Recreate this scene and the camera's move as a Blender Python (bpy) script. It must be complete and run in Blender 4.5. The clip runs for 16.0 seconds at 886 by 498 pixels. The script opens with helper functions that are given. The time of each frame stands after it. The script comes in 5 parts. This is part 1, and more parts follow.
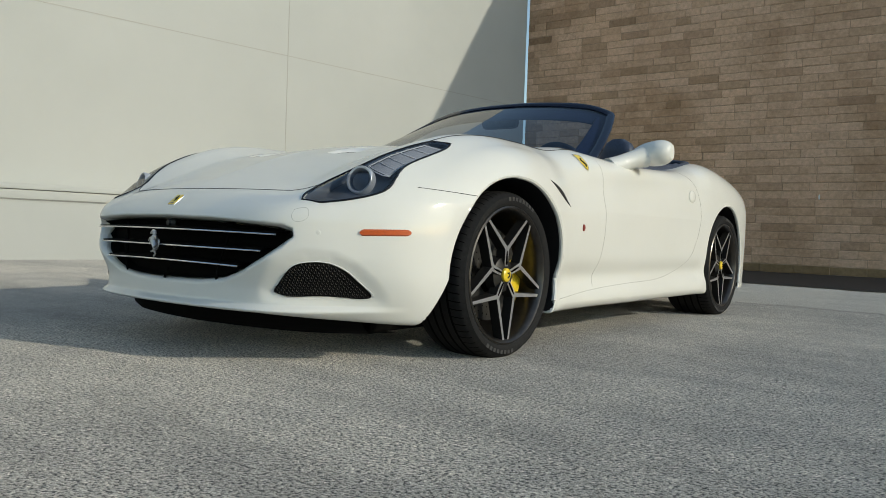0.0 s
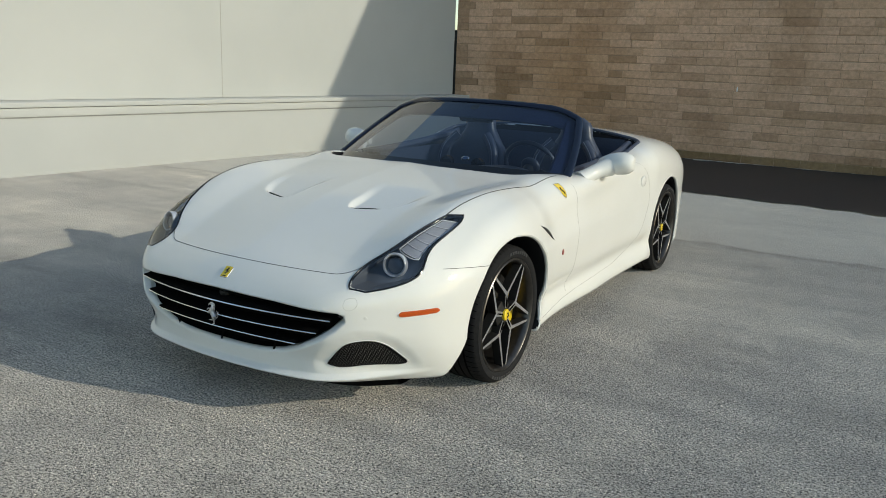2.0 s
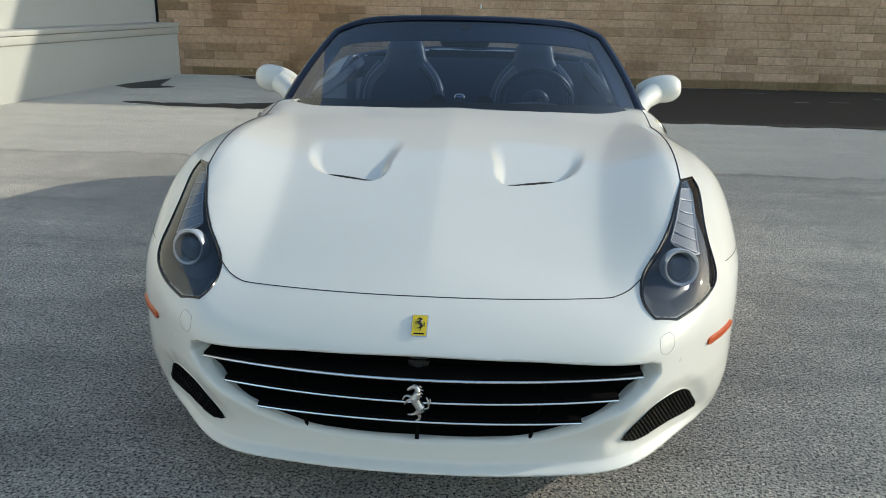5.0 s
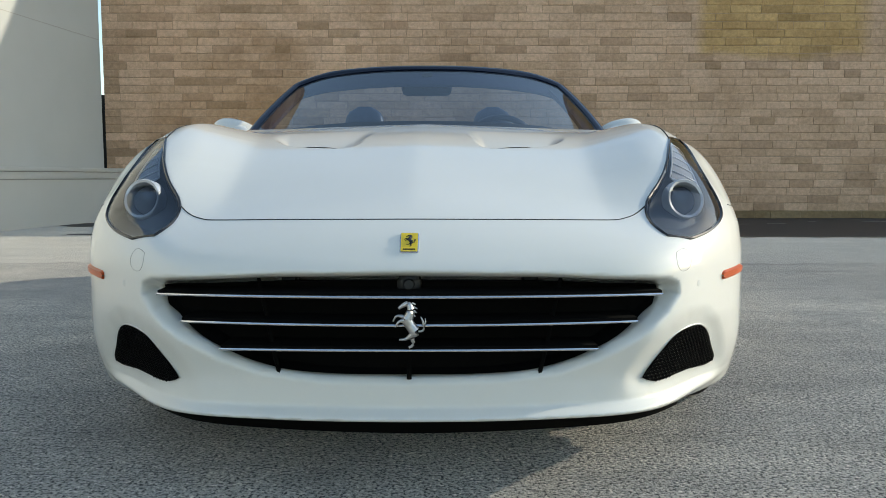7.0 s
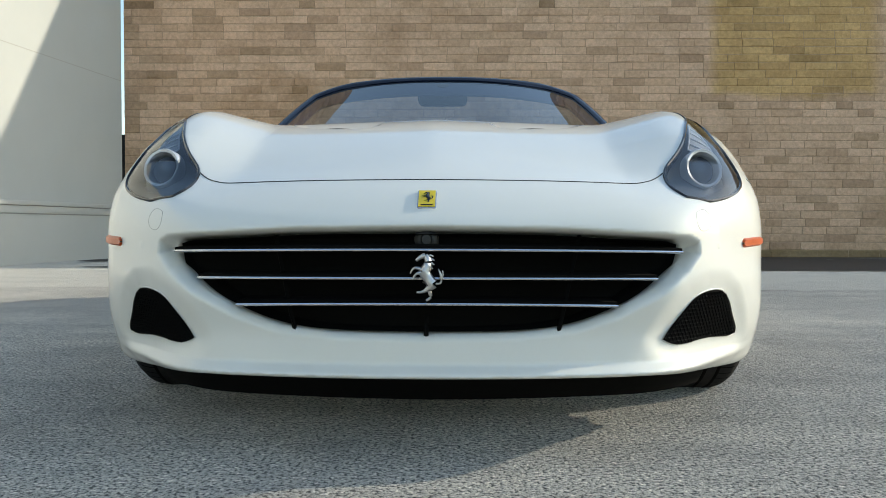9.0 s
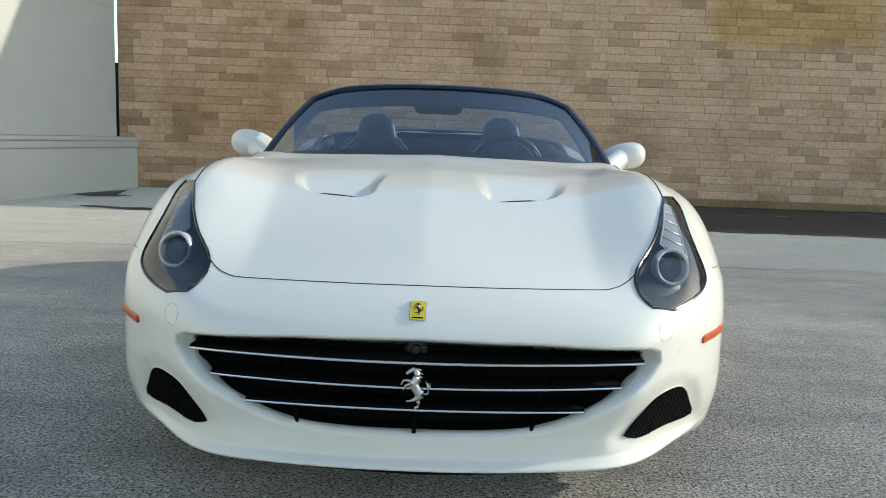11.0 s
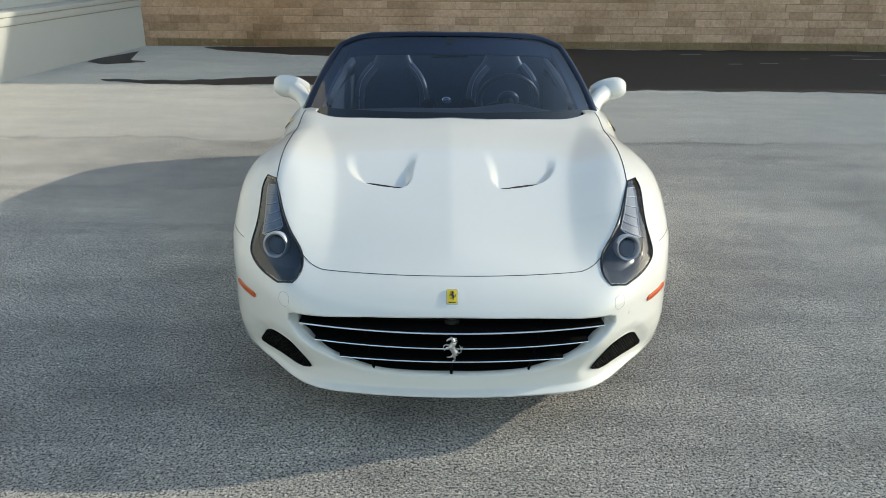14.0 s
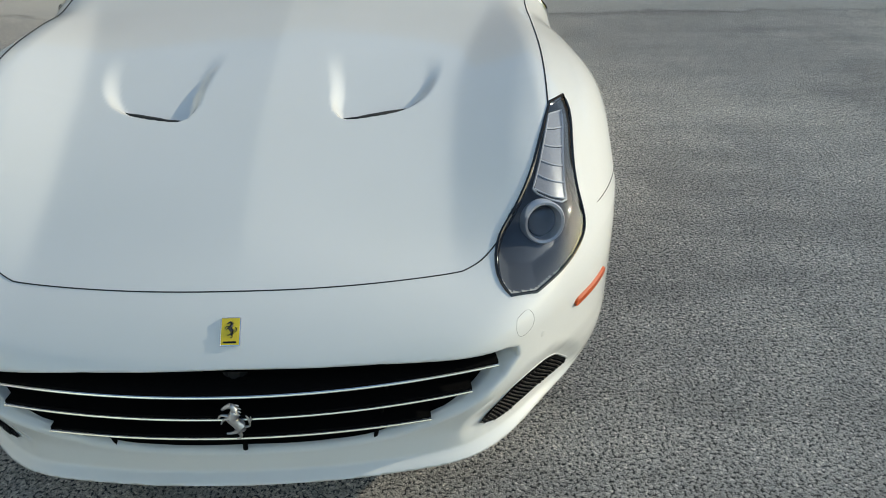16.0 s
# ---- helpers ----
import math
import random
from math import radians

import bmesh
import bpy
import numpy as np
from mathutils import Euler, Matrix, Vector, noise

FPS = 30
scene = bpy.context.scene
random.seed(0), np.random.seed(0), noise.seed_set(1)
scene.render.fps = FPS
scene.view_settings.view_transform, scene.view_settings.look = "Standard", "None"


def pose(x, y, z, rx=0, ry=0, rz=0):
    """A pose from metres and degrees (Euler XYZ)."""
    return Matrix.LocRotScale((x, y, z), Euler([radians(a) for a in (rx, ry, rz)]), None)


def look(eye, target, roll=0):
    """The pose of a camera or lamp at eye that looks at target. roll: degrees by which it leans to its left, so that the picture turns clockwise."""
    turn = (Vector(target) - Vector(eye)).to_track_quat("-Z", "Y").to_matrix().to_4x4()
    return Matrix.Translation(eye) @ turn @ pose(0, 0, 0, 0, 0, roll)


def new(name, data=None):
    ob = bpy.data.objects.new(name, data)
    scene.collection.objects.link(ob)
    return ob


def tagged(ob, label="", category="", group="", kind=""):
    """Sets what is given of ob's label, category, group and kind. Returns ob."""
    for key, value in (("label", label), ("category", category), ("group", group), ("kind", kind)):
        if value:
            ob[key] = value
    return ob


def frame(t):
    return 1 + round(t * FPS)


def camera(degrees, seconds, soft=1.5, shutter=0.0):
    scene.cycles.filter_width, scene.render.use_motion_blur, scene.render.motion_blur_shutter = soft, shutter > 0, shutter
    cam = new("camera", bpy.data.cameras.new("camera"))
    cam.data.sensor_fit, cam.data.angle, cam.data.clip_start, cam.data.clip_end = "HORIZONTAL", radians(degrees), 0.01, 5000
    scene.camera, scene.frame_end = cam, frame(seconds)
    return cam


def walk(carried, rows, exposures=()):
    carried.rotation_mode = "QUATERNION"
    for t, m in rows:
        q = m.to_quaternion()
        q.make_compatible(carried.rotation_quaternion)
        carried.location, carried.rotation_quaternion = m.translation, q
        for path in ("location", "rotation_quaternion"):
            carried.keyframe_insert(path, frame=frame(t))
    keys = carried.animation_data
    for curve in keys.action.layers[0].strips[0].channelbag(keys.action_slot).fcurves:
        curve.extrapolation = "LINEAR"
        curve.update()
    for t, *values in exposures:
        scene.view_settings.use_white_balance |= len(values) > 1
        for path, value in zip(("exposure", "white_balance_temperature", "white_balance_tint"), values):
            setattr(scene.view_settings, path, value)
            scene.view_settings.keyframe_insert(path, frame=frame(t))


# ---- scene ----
cam = camera(59.2, 16.0, soft=0.8)
PATH = [
    (0, (2.61, -2.661, 0.502), (1.401, -1.069, 0.454), 2.0),
    (0.5, (2.63, -2.699, 0.922), (1.448, -1.094, 0.753), 2.8),
    (1, (2.779, -2.848, 1.292), (1.642, -1.228, 1.007), 3.2),
    (1.5, (2.716, -3.1, 1.448), (1.646, -1.456, 1.059), 3.1),
    (2, (2.459, -3.257, 1.504), (1.475, -1.579, 1.038), 2.2),
    (2.5, (2.011, -3.208, 1.503), (1.146, -1.483, 0.976), 1.2),
    (3, (1.512, -3.132, 1.492), (0.802, -1.355, 0.91), 0.4),
    (3.5, (1.062, -2.975, 1.485), (0.526, -1.155, 0.853), 0.3),
    (4, (0.658, -2.802, 1.495), (0.293, -0.952, 0.828), 0.8),
    (4.2, (0.491, -2.762, 1.472), (0.186, -0.903, 0.8), 0.9),
    (6.3, (0.073, -2.639, 1.013), (0.067, -0.671, 0.657), 0.8),
    (6.5, (0.077, -2.623, 0.917), (0.071, -0.647, 0.608), 0.5),
    (7, (0.073, -2.621, 0.728), (0.074, -0.63, 0.543), -0.0),
    (7.5, (0.073, -2.626, 0.612), (0.064, -0.629, 0.512), -0.3),
    (8, (0.068, -2.627, 0.521), (0.045, -0.628, 0.47), -0.3),
    (10.3, (0.061, -2.622, 0.545), (0.028, -0.626, 0.417), 1.3),
    (10.5, (0.055, -2.625, 0.662), (0.026, -0.633, 0.493), 1.6),
    (11, (0.066, -2.771, 0.996), (0.055, -0.79, 0.72), 2.0),
    (11.5, (0.076, -2.964, 1.196), (0.083, -0.999, 0.823), 2.2),
    (12, (0.017, -3.147, 1.333), (0.043, -1.199, 0.881), 2.2),
    (12.5, (-0.02, -3.312, 1.507), (0.015, -1.379, 0.997), 2.0),
    (13, (-0.043, -3.409, 1.649), (-0.009, -1.493, 1.076), 1.7),
    (13.5, (-0.046, -3.473, 1.747), (-0.027, -1.579, 1.105), 1.1),
    (14, (-0.036, -3.474, 1.776), (-0.035, -1.613, 1.044), 0.5),
    (14.5, (-0.014, -3.355, 1.777), (-0.012, -1.535, 0.947), -0.1),
    (15, (0.094, -3.078, 1.758), (0.115, -1.305, 0.833), -0.4),
    (15.5, (0.243, -2.677, 1.665), (0.293, -0.947, 0.662), -0.4),
    (16, (0.385, -2.223, 1.566), (0.457, -0.513, 0.53), 0.0),
]
walk(cam, [(t, look(eye, target, roll)) for t, eye, target, roll in PATH], exposures=[(t, e, k, tint) for t, e, k, tint in ((0, 0.12, 7150, 2), (1.5, 0.20, 7180, 2), (3.5, 0.54, 7280, 2.5), (7, 0.80, 7320, 3.5), (8, 0.92, 7320, 3.5), (10.5, 0.92, 7330, 3), (12.5, 0.86, 7400, 3.5), (14.5, 0.82, 7400, 3.5), (16, 0.47, 7230, 3))])


# ---- world, sun and exposure ----
SUN = Vector((2.44, 0.60, 1.0)).normalized()
world = bpy.data.worlds.new("sky")
scene.world = world
world.use_nodes = True
wn = world.node_tree
sky = wn.nodes.new("ShaderNodeTexSky")
sky.sky_type = "NISHITA"
sky.sun_disc = False
sky.sun_elevation = math.asin(SUN.z)
sky.sun_rotation = math.atan2(SUN.x, SUN.y)
sky.air_density, sky.dust_density, sky.ozone_density = 1.0, 0.55, 1.6
wn.links.new(sky.outputs[0], wn.nodes["Background"].inputs[0])
wn.nodes["Background"].inputs[1].default_value = 0.162
sun = new("sun", bpy.data.lights.new("sun", "SUN"))
sun.data.energy, sun.data.angle, sun.data.color = 2.02, radians(0.6), (1.0, 0.95, 0.87)
sun.matrix_world = look(SUN * 60, (0, 0, 0))


# ---- materials ----
def nodes_of(name):
    m = bpy.data.materials.new(name)
    m.use_nodes = True
    return m, m.node_tree, m.node_tree.nodes["Principled BSDF"]


def link(tree, a, b):
    tree.links.new(a, b)


def noise_node(tree, scale, detail=4.0, rough=0.55, coords="Object"):
    n = tree.nodes.new("ShaderNodeTexNoise")
    n.inputs["Scale"].default_value, n.inputs["Detail"].default_value, n.inputs["Roughness"].default_value = scale, detail, rough
    c = tree.nodes.new("ShaderNodeTexCoord")
    link(tree, c.outputs[coords], n.inputs["Vector"])
    return n


def ramp(tree, source, stops):
    r = tree.nodes.new("ShaderNodeValToRGB")
    r.color_ramp.elements[0].position, r.color_ramp.elements[0].color = stops[0][0], (*stops[0][1], 1)
    r.color_ramp.elements[1].position, r.color_ramp.elements[1].color = stops[-1][0], (*stops[-1][1], 1)
    for p, c in stops[1:-1]:
        e = r.color_ramp.elements.new(p)
        e.color = (*c, 1)
    link(tree, source, r.inputs[0])
    return r


def mix(tree, factor, a, b, how="MIX"):
    m = tree.nodes.new("ShaderNodeMix")
    m.data_type, m.blend_type = "RGBA", how
    for value, slot in ((factor, 0), (a, 6), (b, 7)):
        if isinstance(value, (int, float)):
            m.inputs[slot].default_value = value
        elif isinstance(value, tuple):
            m.inputs[slot].default_value = (*value, 1)
        else:
            link(tree, value, m.inputs[slot])
    return m.outputs[2]


def bump(tree, bsdf, height, strength, distance):
    b = tree.nodes.new("ShaderNodeBump")
    b.inputs["Strength"].default_value, b.inputs["Distance"].default_value = strength, distance
    link(tree, height, b.inputs["Height"])
    link(tree, b.outputs[0], bsdf.inputs["Normal"])
    return b


def plain(name, color, rough=0.5, metal=0.0, vary=0.06, scale=30.0, coat=0.0, coat_rough=0.05, relief=0.0):
    m, tree, bsdf = nodes_of(name)
    n = noise_node(tree, scale)
    dark = tuple(c * (1 - vary) for c in color)
    light = tuple(min(1, c * (1 + vary)) for c in color)
    r = ramp(tree, n.outputs["Fac"], [(0.3, dark), (0.7, light)])
    link(tree, r.outputs[0], bsdf.inputs["Base Color"])
    bsdf.inputs["Roughness"].default_value, bsdf.inputs["Metallic"].default_value = rough, metal
    bsdf.inputs["Coat Weight"].default_value, bsdf.inputs["Coat Roughness"].default_value = coat, coat_rough
    if relief:
        bump(tree, bsdf, n.outputs["Fac"], 0.5, relief)
    return m


def paint_material():
    m, tree, bsdf = nodes_of("pearl_white_paint")
    n = noise_node(tree, 900, 2)
    big = noise_node(tree, 2.5, 3)
    a = ramp(tree, n.outputs["Fac"], [(0.35, (0.71, 0.707, 0.680)), (0.65, (0.765, 0.762, 0.735))])
    b = ramp(tree, big.outputs["Fac"], [(0.3, (0.97, 0.97, 0.96)), (0.7, (1, 1, 1))])
    link(tree, mix(tree, 1.0, a.outputs[0], b.outputs[0], "MULTIPLY"), bsdf.inputs["Base Color"])
    bsdf.inputs["Roughness"].default_value = 0.55
    bsdf.inputs["Specular IOR Level"].default_value = 0.25
    bsdf.inputs["Coat Weight"].default_value, bsdf.inputs["Coat Roughness"].default_value = 0.9, 0.06
    return m


def asphalt_material():
    m, tree, bsdf = nodes_of("worn_asphalt")
    c = tree.nodes.new("ShaderNodeTexCoord")
    warp = noise_node(tree, 60, 2)
    shift = tree.nodes.new("ShaderNodeVectorMath")
    shift.operation = "MULTIPLY_ADD"
    link(tree, warp.outputs["Color"], shift.inputs[0])
    shift.inputs[1].default_value = (0.012, 0.012, 0.0)
    link(tree, c.outputs["Object"], shift.inputs[2])
    stones = []
    for scale in (140, 300):
        v = tree.nodes.new("ShaderNodeTexVoronoi")
        v.inputs["Scale"].default_value = scale
        link(tree, shift.outputs[0], v.inputs["Vector"])
        stones.append(v)
    one = tree.nodes.new("ShaderNodeSeparateColor")
    two = tree.nodes.new("ShaderNodeSeparateColor")
    link(tree, stones[0].outputs["Color"], one.inputs[0])
    link(tree, stones[1].outputs["Color"], two.inputs[0])
    a = ramp(tree, one.outputs[0], [(0.0, (0.06, 0.059, 0.058)), (0.10, (0.14, 0.137, 0.133)), (0.20, (0.40, 0.388, 0.372)), (0.7, (0.475, 0.46, 0.44)), (0.90, (0.58, 0.562, 0.535)), (0.96, (0.90, 0.87, 0.83)), (1.0, (0.95, 0.93, 0.89))])
    b = ramp(tree, two.outputs[0], [(0.0, (0.09, 0.088, 0.086)), (0.5, (0.40, 0.388, 0.37)), (1.0, (0.72, 0.70, 0.66))])
    grit = noise_node(tree, 105, 3, 0.62)
    pit = ramp(tree, grit.outputs["Fac"], [(0.385, (0.03, 0.03, 0.031)), (0.425, (0.22, 0.22, 0.22)), (0.455, (0.93, 0.92, 0.91)), (0.57, (1.02, 1.005, 0.99)), (0.70, (1.35, 1.33, 1.30))])
    wide = noise_node(tree, 0.45, 6, 0.62)
    mid = noise_node(tree, 2.6, 6, 0.68)
    wb = ramp(tree, wide.outputs["Fac"], [(0.34, (0.66, 0.655, 0.655)), (0.5, (0.86, 0.85, 0.835)), (0.66, (1.08, 1.055, 1.00))])
    mb = ramp(tree, mid.outputs["Fac"], [(0.32, (0.84, 0.84, 0.84)), (0.62, (1.08, 1.07, 1.05))])
    col = mix(tree, 0.45, a.outputs[0], b.outputs[0])
    col = mix(tree, 1.0, col, pit.outputs[0], "MULTIPLY")
    col = mix(tree, 1.0, col, wb.outputs[0], "MULTIPLY")
    col = mix(tree, 1.0, col, mb.outputs[0], "MULTIPLY")
    # an older, smoother and paler surface beyond a ragged seam, with dark wear along it
    sep = tree.nodes.new("ShaderNodeSeparateXYZ")
    link(tree, c.outputs["Object"], sep.inputs[0])
    wander = noise_node(tree, 0.7, 9, 0.72)
    off = tree.nodes.new("ShaderNodeMath")
    off.operation = "MULTIPLY_ADD"
    off.inputs[1].default_value = 1.0
    link(tree, wander.outputs["Fac"], off.inputs[0])
    link(tree, sep.outputs[1], off.inputs[2])
    span = tree.nodes.new("ShaderNodeMapRange")
    span.inputs["From Min"].default_value, span.inputs["From Max"].default_value = 2.35, 5.35
    link(tree, off.outputs[0], span.inputs[0])
    seam = ramp(tree, span.outputs[0], [(0.0, (1.04, 1.04, 1.04)), (0.50, (1.04, 1.04, 1.04)), (0.655, (0.95, 0.95, 0.955)), (0.678, (0.74, 0.74, 0.745)), (0.690, (1.06, 1.05, 1.03)), (1.0, (1.12, 1.11, 1.085))])
    streak = tree.nodes.new("ShaderNodeTexNoise")
    streak.inputs["Scale"].default_value, streak.inputs["Detail"].default_value, streak.inputs["Roughness"].default_value = 1.0, 6, 0.65
    squash = tree.nodes.new("ShaderNodeMapping")
    squash.inputs["Scale"].default_value = (0.45, 3.2, 1.0)
    link(tree, c.outputs["Object"], squash.inputs["Vector"])
    link(tree, squash.outputs[0], streak.inputs["Vector"])
    lines = ramp(tree, streak.outputs["Fac"], [(0.34, (0.78, 0.78, 0.783)), (0.5, (1.0, 1.0, 1.0)), (0.66, (1.15, 1.147, 1.14))])
    col = mix(tree, 1.0, col, lines.outputs[0], "MULTIPLY")
    old = tree.nodes.new("ShaderNodeMapRange")
    old.inputs["From Min"].default_value, old.inputs["From Max"].default_value = 0.68, 0.70
    old.inputs["To Max"].default_value = 0.55
    link(tree, span.outputs[0], old.inputs[0])
    col = mix(tree, old.outputs[0], col, (0.355, 0.35, 0.332))
    # paler towards the building: brightening at grazing view put into the colour
    toward_wall = tree.nodes.new("ShaderNodeMapRange")
    toward_wall.inputs["From Min"].default_value, toward_wall.inputs["From Max"].default_value = -0.9, 1.6
    link(tree, off.outputs[0], toward_wall.inputs[0])
    pale = ramp(tree, toward_wall.outputs[0], [(0.0, (1.0, 0.995, 0.98)), (1.0, (1.28, 1.265, 1.24))])
    col = mix(tree, 1.0, col, pale.outputs[0], "MULTIPLY")
    col = mix(tree, 1.0, col, seam.outputs[0], "MULTIPLY")
    link(tree, col, bsdf.inputs["Base Color"])
    bsdf.inputs["Roughness"].default_value = 0.72
    bsdf.inputs["Diffuse Roughness"].default_value = 1.0
    bsdf.inputs["Specular IOR Level"].default_value = 0.35
    bsdf.inputs["Sheen Weight"].default_value, bsdf.inputs["Sheen Roughness"].default_value = 0.22, 0.28
    bump(tree, bsdf, grit.outputs["Fac"], 1.0, 0.010)
    return m


def stucco_material():
    m, tree, bsdf = nodes_of("white_painted_stucco")
    fine = noise_node(tree, 220, 3)
    wide = noise_node(tree, 0.5, 5)
    a = ramp(tree, wide.outputs["Fac"], [(0.3, (0.455, 0.464, 0.446)), (0.7, (0.51, 0.515, 0.495))])
    link(tree, a.outputs[0], bsdf.inputs["Base Color"])
    bsdf.inputs["Roughness"].default_value = 0.85
    bump(tree, bsdf, fine.outputs["Fac"], 0.25, 0.003)
    return m


def brick_material(name="tan_split_face_brick", tint=(1.0, 1.0, 1.0)):
    m, tree, bsdf = nodes_of(name)
    info = tree.nodes.new("ShaderNodeObjectInfo")
    geo = tree.nodes.new("ShaderNodeNewGeometry")
    rnd = tree.nodes.new("ShaderNodeMath")
    rnd.operation = "ADD"
    link(tree, info.outputs["Random"], rnd.inputs[0])
    link(tree, geo.outputs["Random Per Island"], rnd.inputs[1])
    fr = tree.nodes.new("ShaderNodeMath")
    fr.operation = "FRACT"
    link(tree, rnd.outputs[0], fr.inputs[0])
    tone = ramp(tree, fr.outputs[0], [(0.0, (0.43, 0.29, 0.19)), (0.12, (0.54, 0.372, 0.248)), (0.5, (0.595, 0.414, 0.282)), (1.0, (0.65, 0.462, 0.325))])
    pos = tree.nodes.new("ShaderNodeTexNoise")
    pos.inputs["Scale"].default_value, pos.inputs["Detail"].default_value, pos.inputs["Roughness"].default_value = 16, 6, 0.7
    link(tree, geo.outputs["Position"], pos.inputs["Vector"])
    stain = tree.nodes.new("ShaderNodeTexNoise")
    stain.inputs["Scale"].default_value, stain.inputs["Detail"].default_value, stain.inputs["Roughness"].default_value = 0.75, 4, 0.6
    link(tree, geo.outputs["Position"], stain.inputs["Vector"])
    g = ramp(tree, pos.outputs["Fac"], [(0.3, (0.80, 0.78, 0.76)), (0.65, (1.12, 1.12, 1.12))])
    s = ramp(tree, stain.outputs["Fac"], [(0.33, (0.80, 0.77, 0.72)), (0.5, (1.0, 1.0, 1.0)), (0.75, (1.08, 1.07, 1.05))])
    col = mix(tree, 1.0, tone.outputs[0], g.outputs[0], "MULTIPLY")
    col = mix(tree, 1.0, col, s.outputs[0], "MULTIPLY")
    # a broad brown damp stain
    far = tree.nodes.new("ShaderNodeVectorMath")
    far.operation = "DISTANCE"
    far.inputs[1].default_value = (-3.2, 10.9, 1.25)
    link(tree, geo.outputs["Position"], far.inputs[0])
    rag = tree.nodes.new("ShaderNodeMath")
    rag.operation = "MULTIPLY_ADD"
    rag.inputs[1].default_value = 2.4
    link(tree, stain.outputs["Fac"], rag.inputs[0])
    link(tree, far.outputs["Value"], rag.inputs[2])
    damp = tree.nodes.new("ShaderNodeMapRange")
    damp.inputs["From Min"].default_value, damp.inputs["From Max"].default_value = 1.5, 3.2
    damp.inputs["To Min"].default_value, damp.inputs["To Max"].default_value = 0.85, 0.0
    link(tree, rag.outputs[0], damp.inputs[0])
    col = mix(tree, damp.outputs[0], col, mix(tree, 1.0, col, (0.74, 0.66, 0.52), "MULTIPLY"))
    # an old ochre wash over the upper courses, with a ragged lower edge
    sep = tree.nodes.new("ShaderNodeSeparateXYZ")
    link(tree, geo.outputs["Position"], sep.inputs[0])
    masks = []
    for axis, lo, hi in ((0, 4.35, 4.55), (2, 2.72, 2.85), (0, 7.4, 7.1)):
        r = tree.nodes.new("ShaderNodeMapRange")
        r.inputs["From Min"].default_value, r.inputs["From Max"].default_value = lo, hi
        add = tree.nodes.new("ShaderNodeMath")
        add.operation = "MULTIPLY_ADD"
        add.inputs[1].default_value, add.inputs[2].default_value = 0.5, -0.25
        link(tree, stain.outputs["Fac"], add.inputs[0])
        plus = tree.nodes.new("ShaderNodeMath")
        link(tree, sep.outputs[axis], plus.inputs[0])
        link(tree, add.outputs[0], plus.inputs[1])
        link(tree, plus.outputs[0], r.inputs[0])
        masks.append(r)
    wash = tree.nodes.new("ShaderNodeMath")
    wash.operation = "MULTIPLY"
    link(tree, masks[0].outputs[0], wash.inputs[0])
    link(tree, masks[1].outputs[0], wash.inputs[1])
    strip = tree.nodes.new("ShaderNodeMath")
    strip.operation = "MULTIPLY"
    link(tree, wash.outputs[0], strip.inputs[0])
    link(tree, masks[2].outputs[0], strip.inputs[1])
    col = mix(tree, strip.outputs[0], col, mix(tree, 1.0, col, (0.88, 0.84, 0.55), "MULTIPLY"))
    col = mix(tree, 1.0, col, tint, "MULTIPLY")
    link(tree, col, bsdf.inputs["Base Color"])
    bsdf.inputs["Roughness"].default_value = 0.9
    bump(tree, bsdf, pos.outputs["Fac"], 0.9, 0.022)
    return m


def glass_material(name, tint, rough=0.0, ior=1.45):
    m, tree, bsdf = nodes_of(name)
    tree.nodes.remove(bsdf)
    out = tree.nodes["Material Output"]
    clear = tree.nodes.new("ShaderNodeBsdfTransparent")
    clear.inputs[0].default_value = (*tint, 1)
    shine = tree.nodes.new("ShaderNodeBsdfGlossy")
    shine.inputs["Roughness"].default_value = rough
    fres = tree.nodes.new("ShaderNodeFresnel")
    fres.inputs[0].default_value = ior
    both = tree.nodes.new("ShaderNodeMixShader")
    link(tree, fres.outputs[0], both.inputs[0])
    link(tree, clear.outputs[0], both.inputs[1])
    link(tree, shine.outputs[0], both.inputs[2])
    link(tree, both.outputs[0], out.inputs[0])
    return m


PAINT = paint_material()
ASPHALT = asphalt_material()
STUCCO = stucco_material()
BRICK = brick_material(tint=(1.06, 1.01, 1.0))
BRICK_DARK = brick_material("dark_tan_brick", (0.80, 0.75, 0.70))
BRICK_MOSSY = brick_material("mossy_base_brick", (0.46, 0.45, 0.35))
MORTAR = plain("grey_brown_mortar", (0.40, 0.275, 0.185), 0.95, scale=20, vary=0.2, relief=0.004)
RUBBER = plain("tyre_rubber", (0.011, 0.011, 0.012), 0.8, vary=0.25, scale=60, relief=0.0005)
BLACK = plain("black_plastic", (0.012, 0.012, 0.013), 0.5, vary=0.2, scale=80)
VOID = plain("deep_black_mesh", (0.003, 0.003, 0.003), 0.9, vary=0.2, scale=80)
VOID.node_tree.nodes["Principled BSDF"].inputs["Specular IOR Level"].default_value = 0.08
SEAM = plain("faint_panel_seam", (0.22, 0.215, 0.20), 0.8)
GAP = plain("shut_line_shadow", (0.03, 0.03, 0.03), 0.9)
LEATHER = plain("dark_blue_leather", (0.042, 0.056, 0.090), 0.42, vary=0.2, scale=90, relief=0.0006)
FRAME = plain("dark_blue_gloss_paint", (0.007, 0.011, 0.026), 0.16)
LINING = plain("dark_blue_lining", (0.024, 0.042, 0.112), 0.5, vary=0.15, scale=60)
LINING.node_tree.nodes["Principled BSDF"].inputs["Specular IOR Level"].default_value = 0.15
RUBBER.node_tree.nodes["Principled BSDF"].inputs["Specular IOR Level"].default_value = 0.25
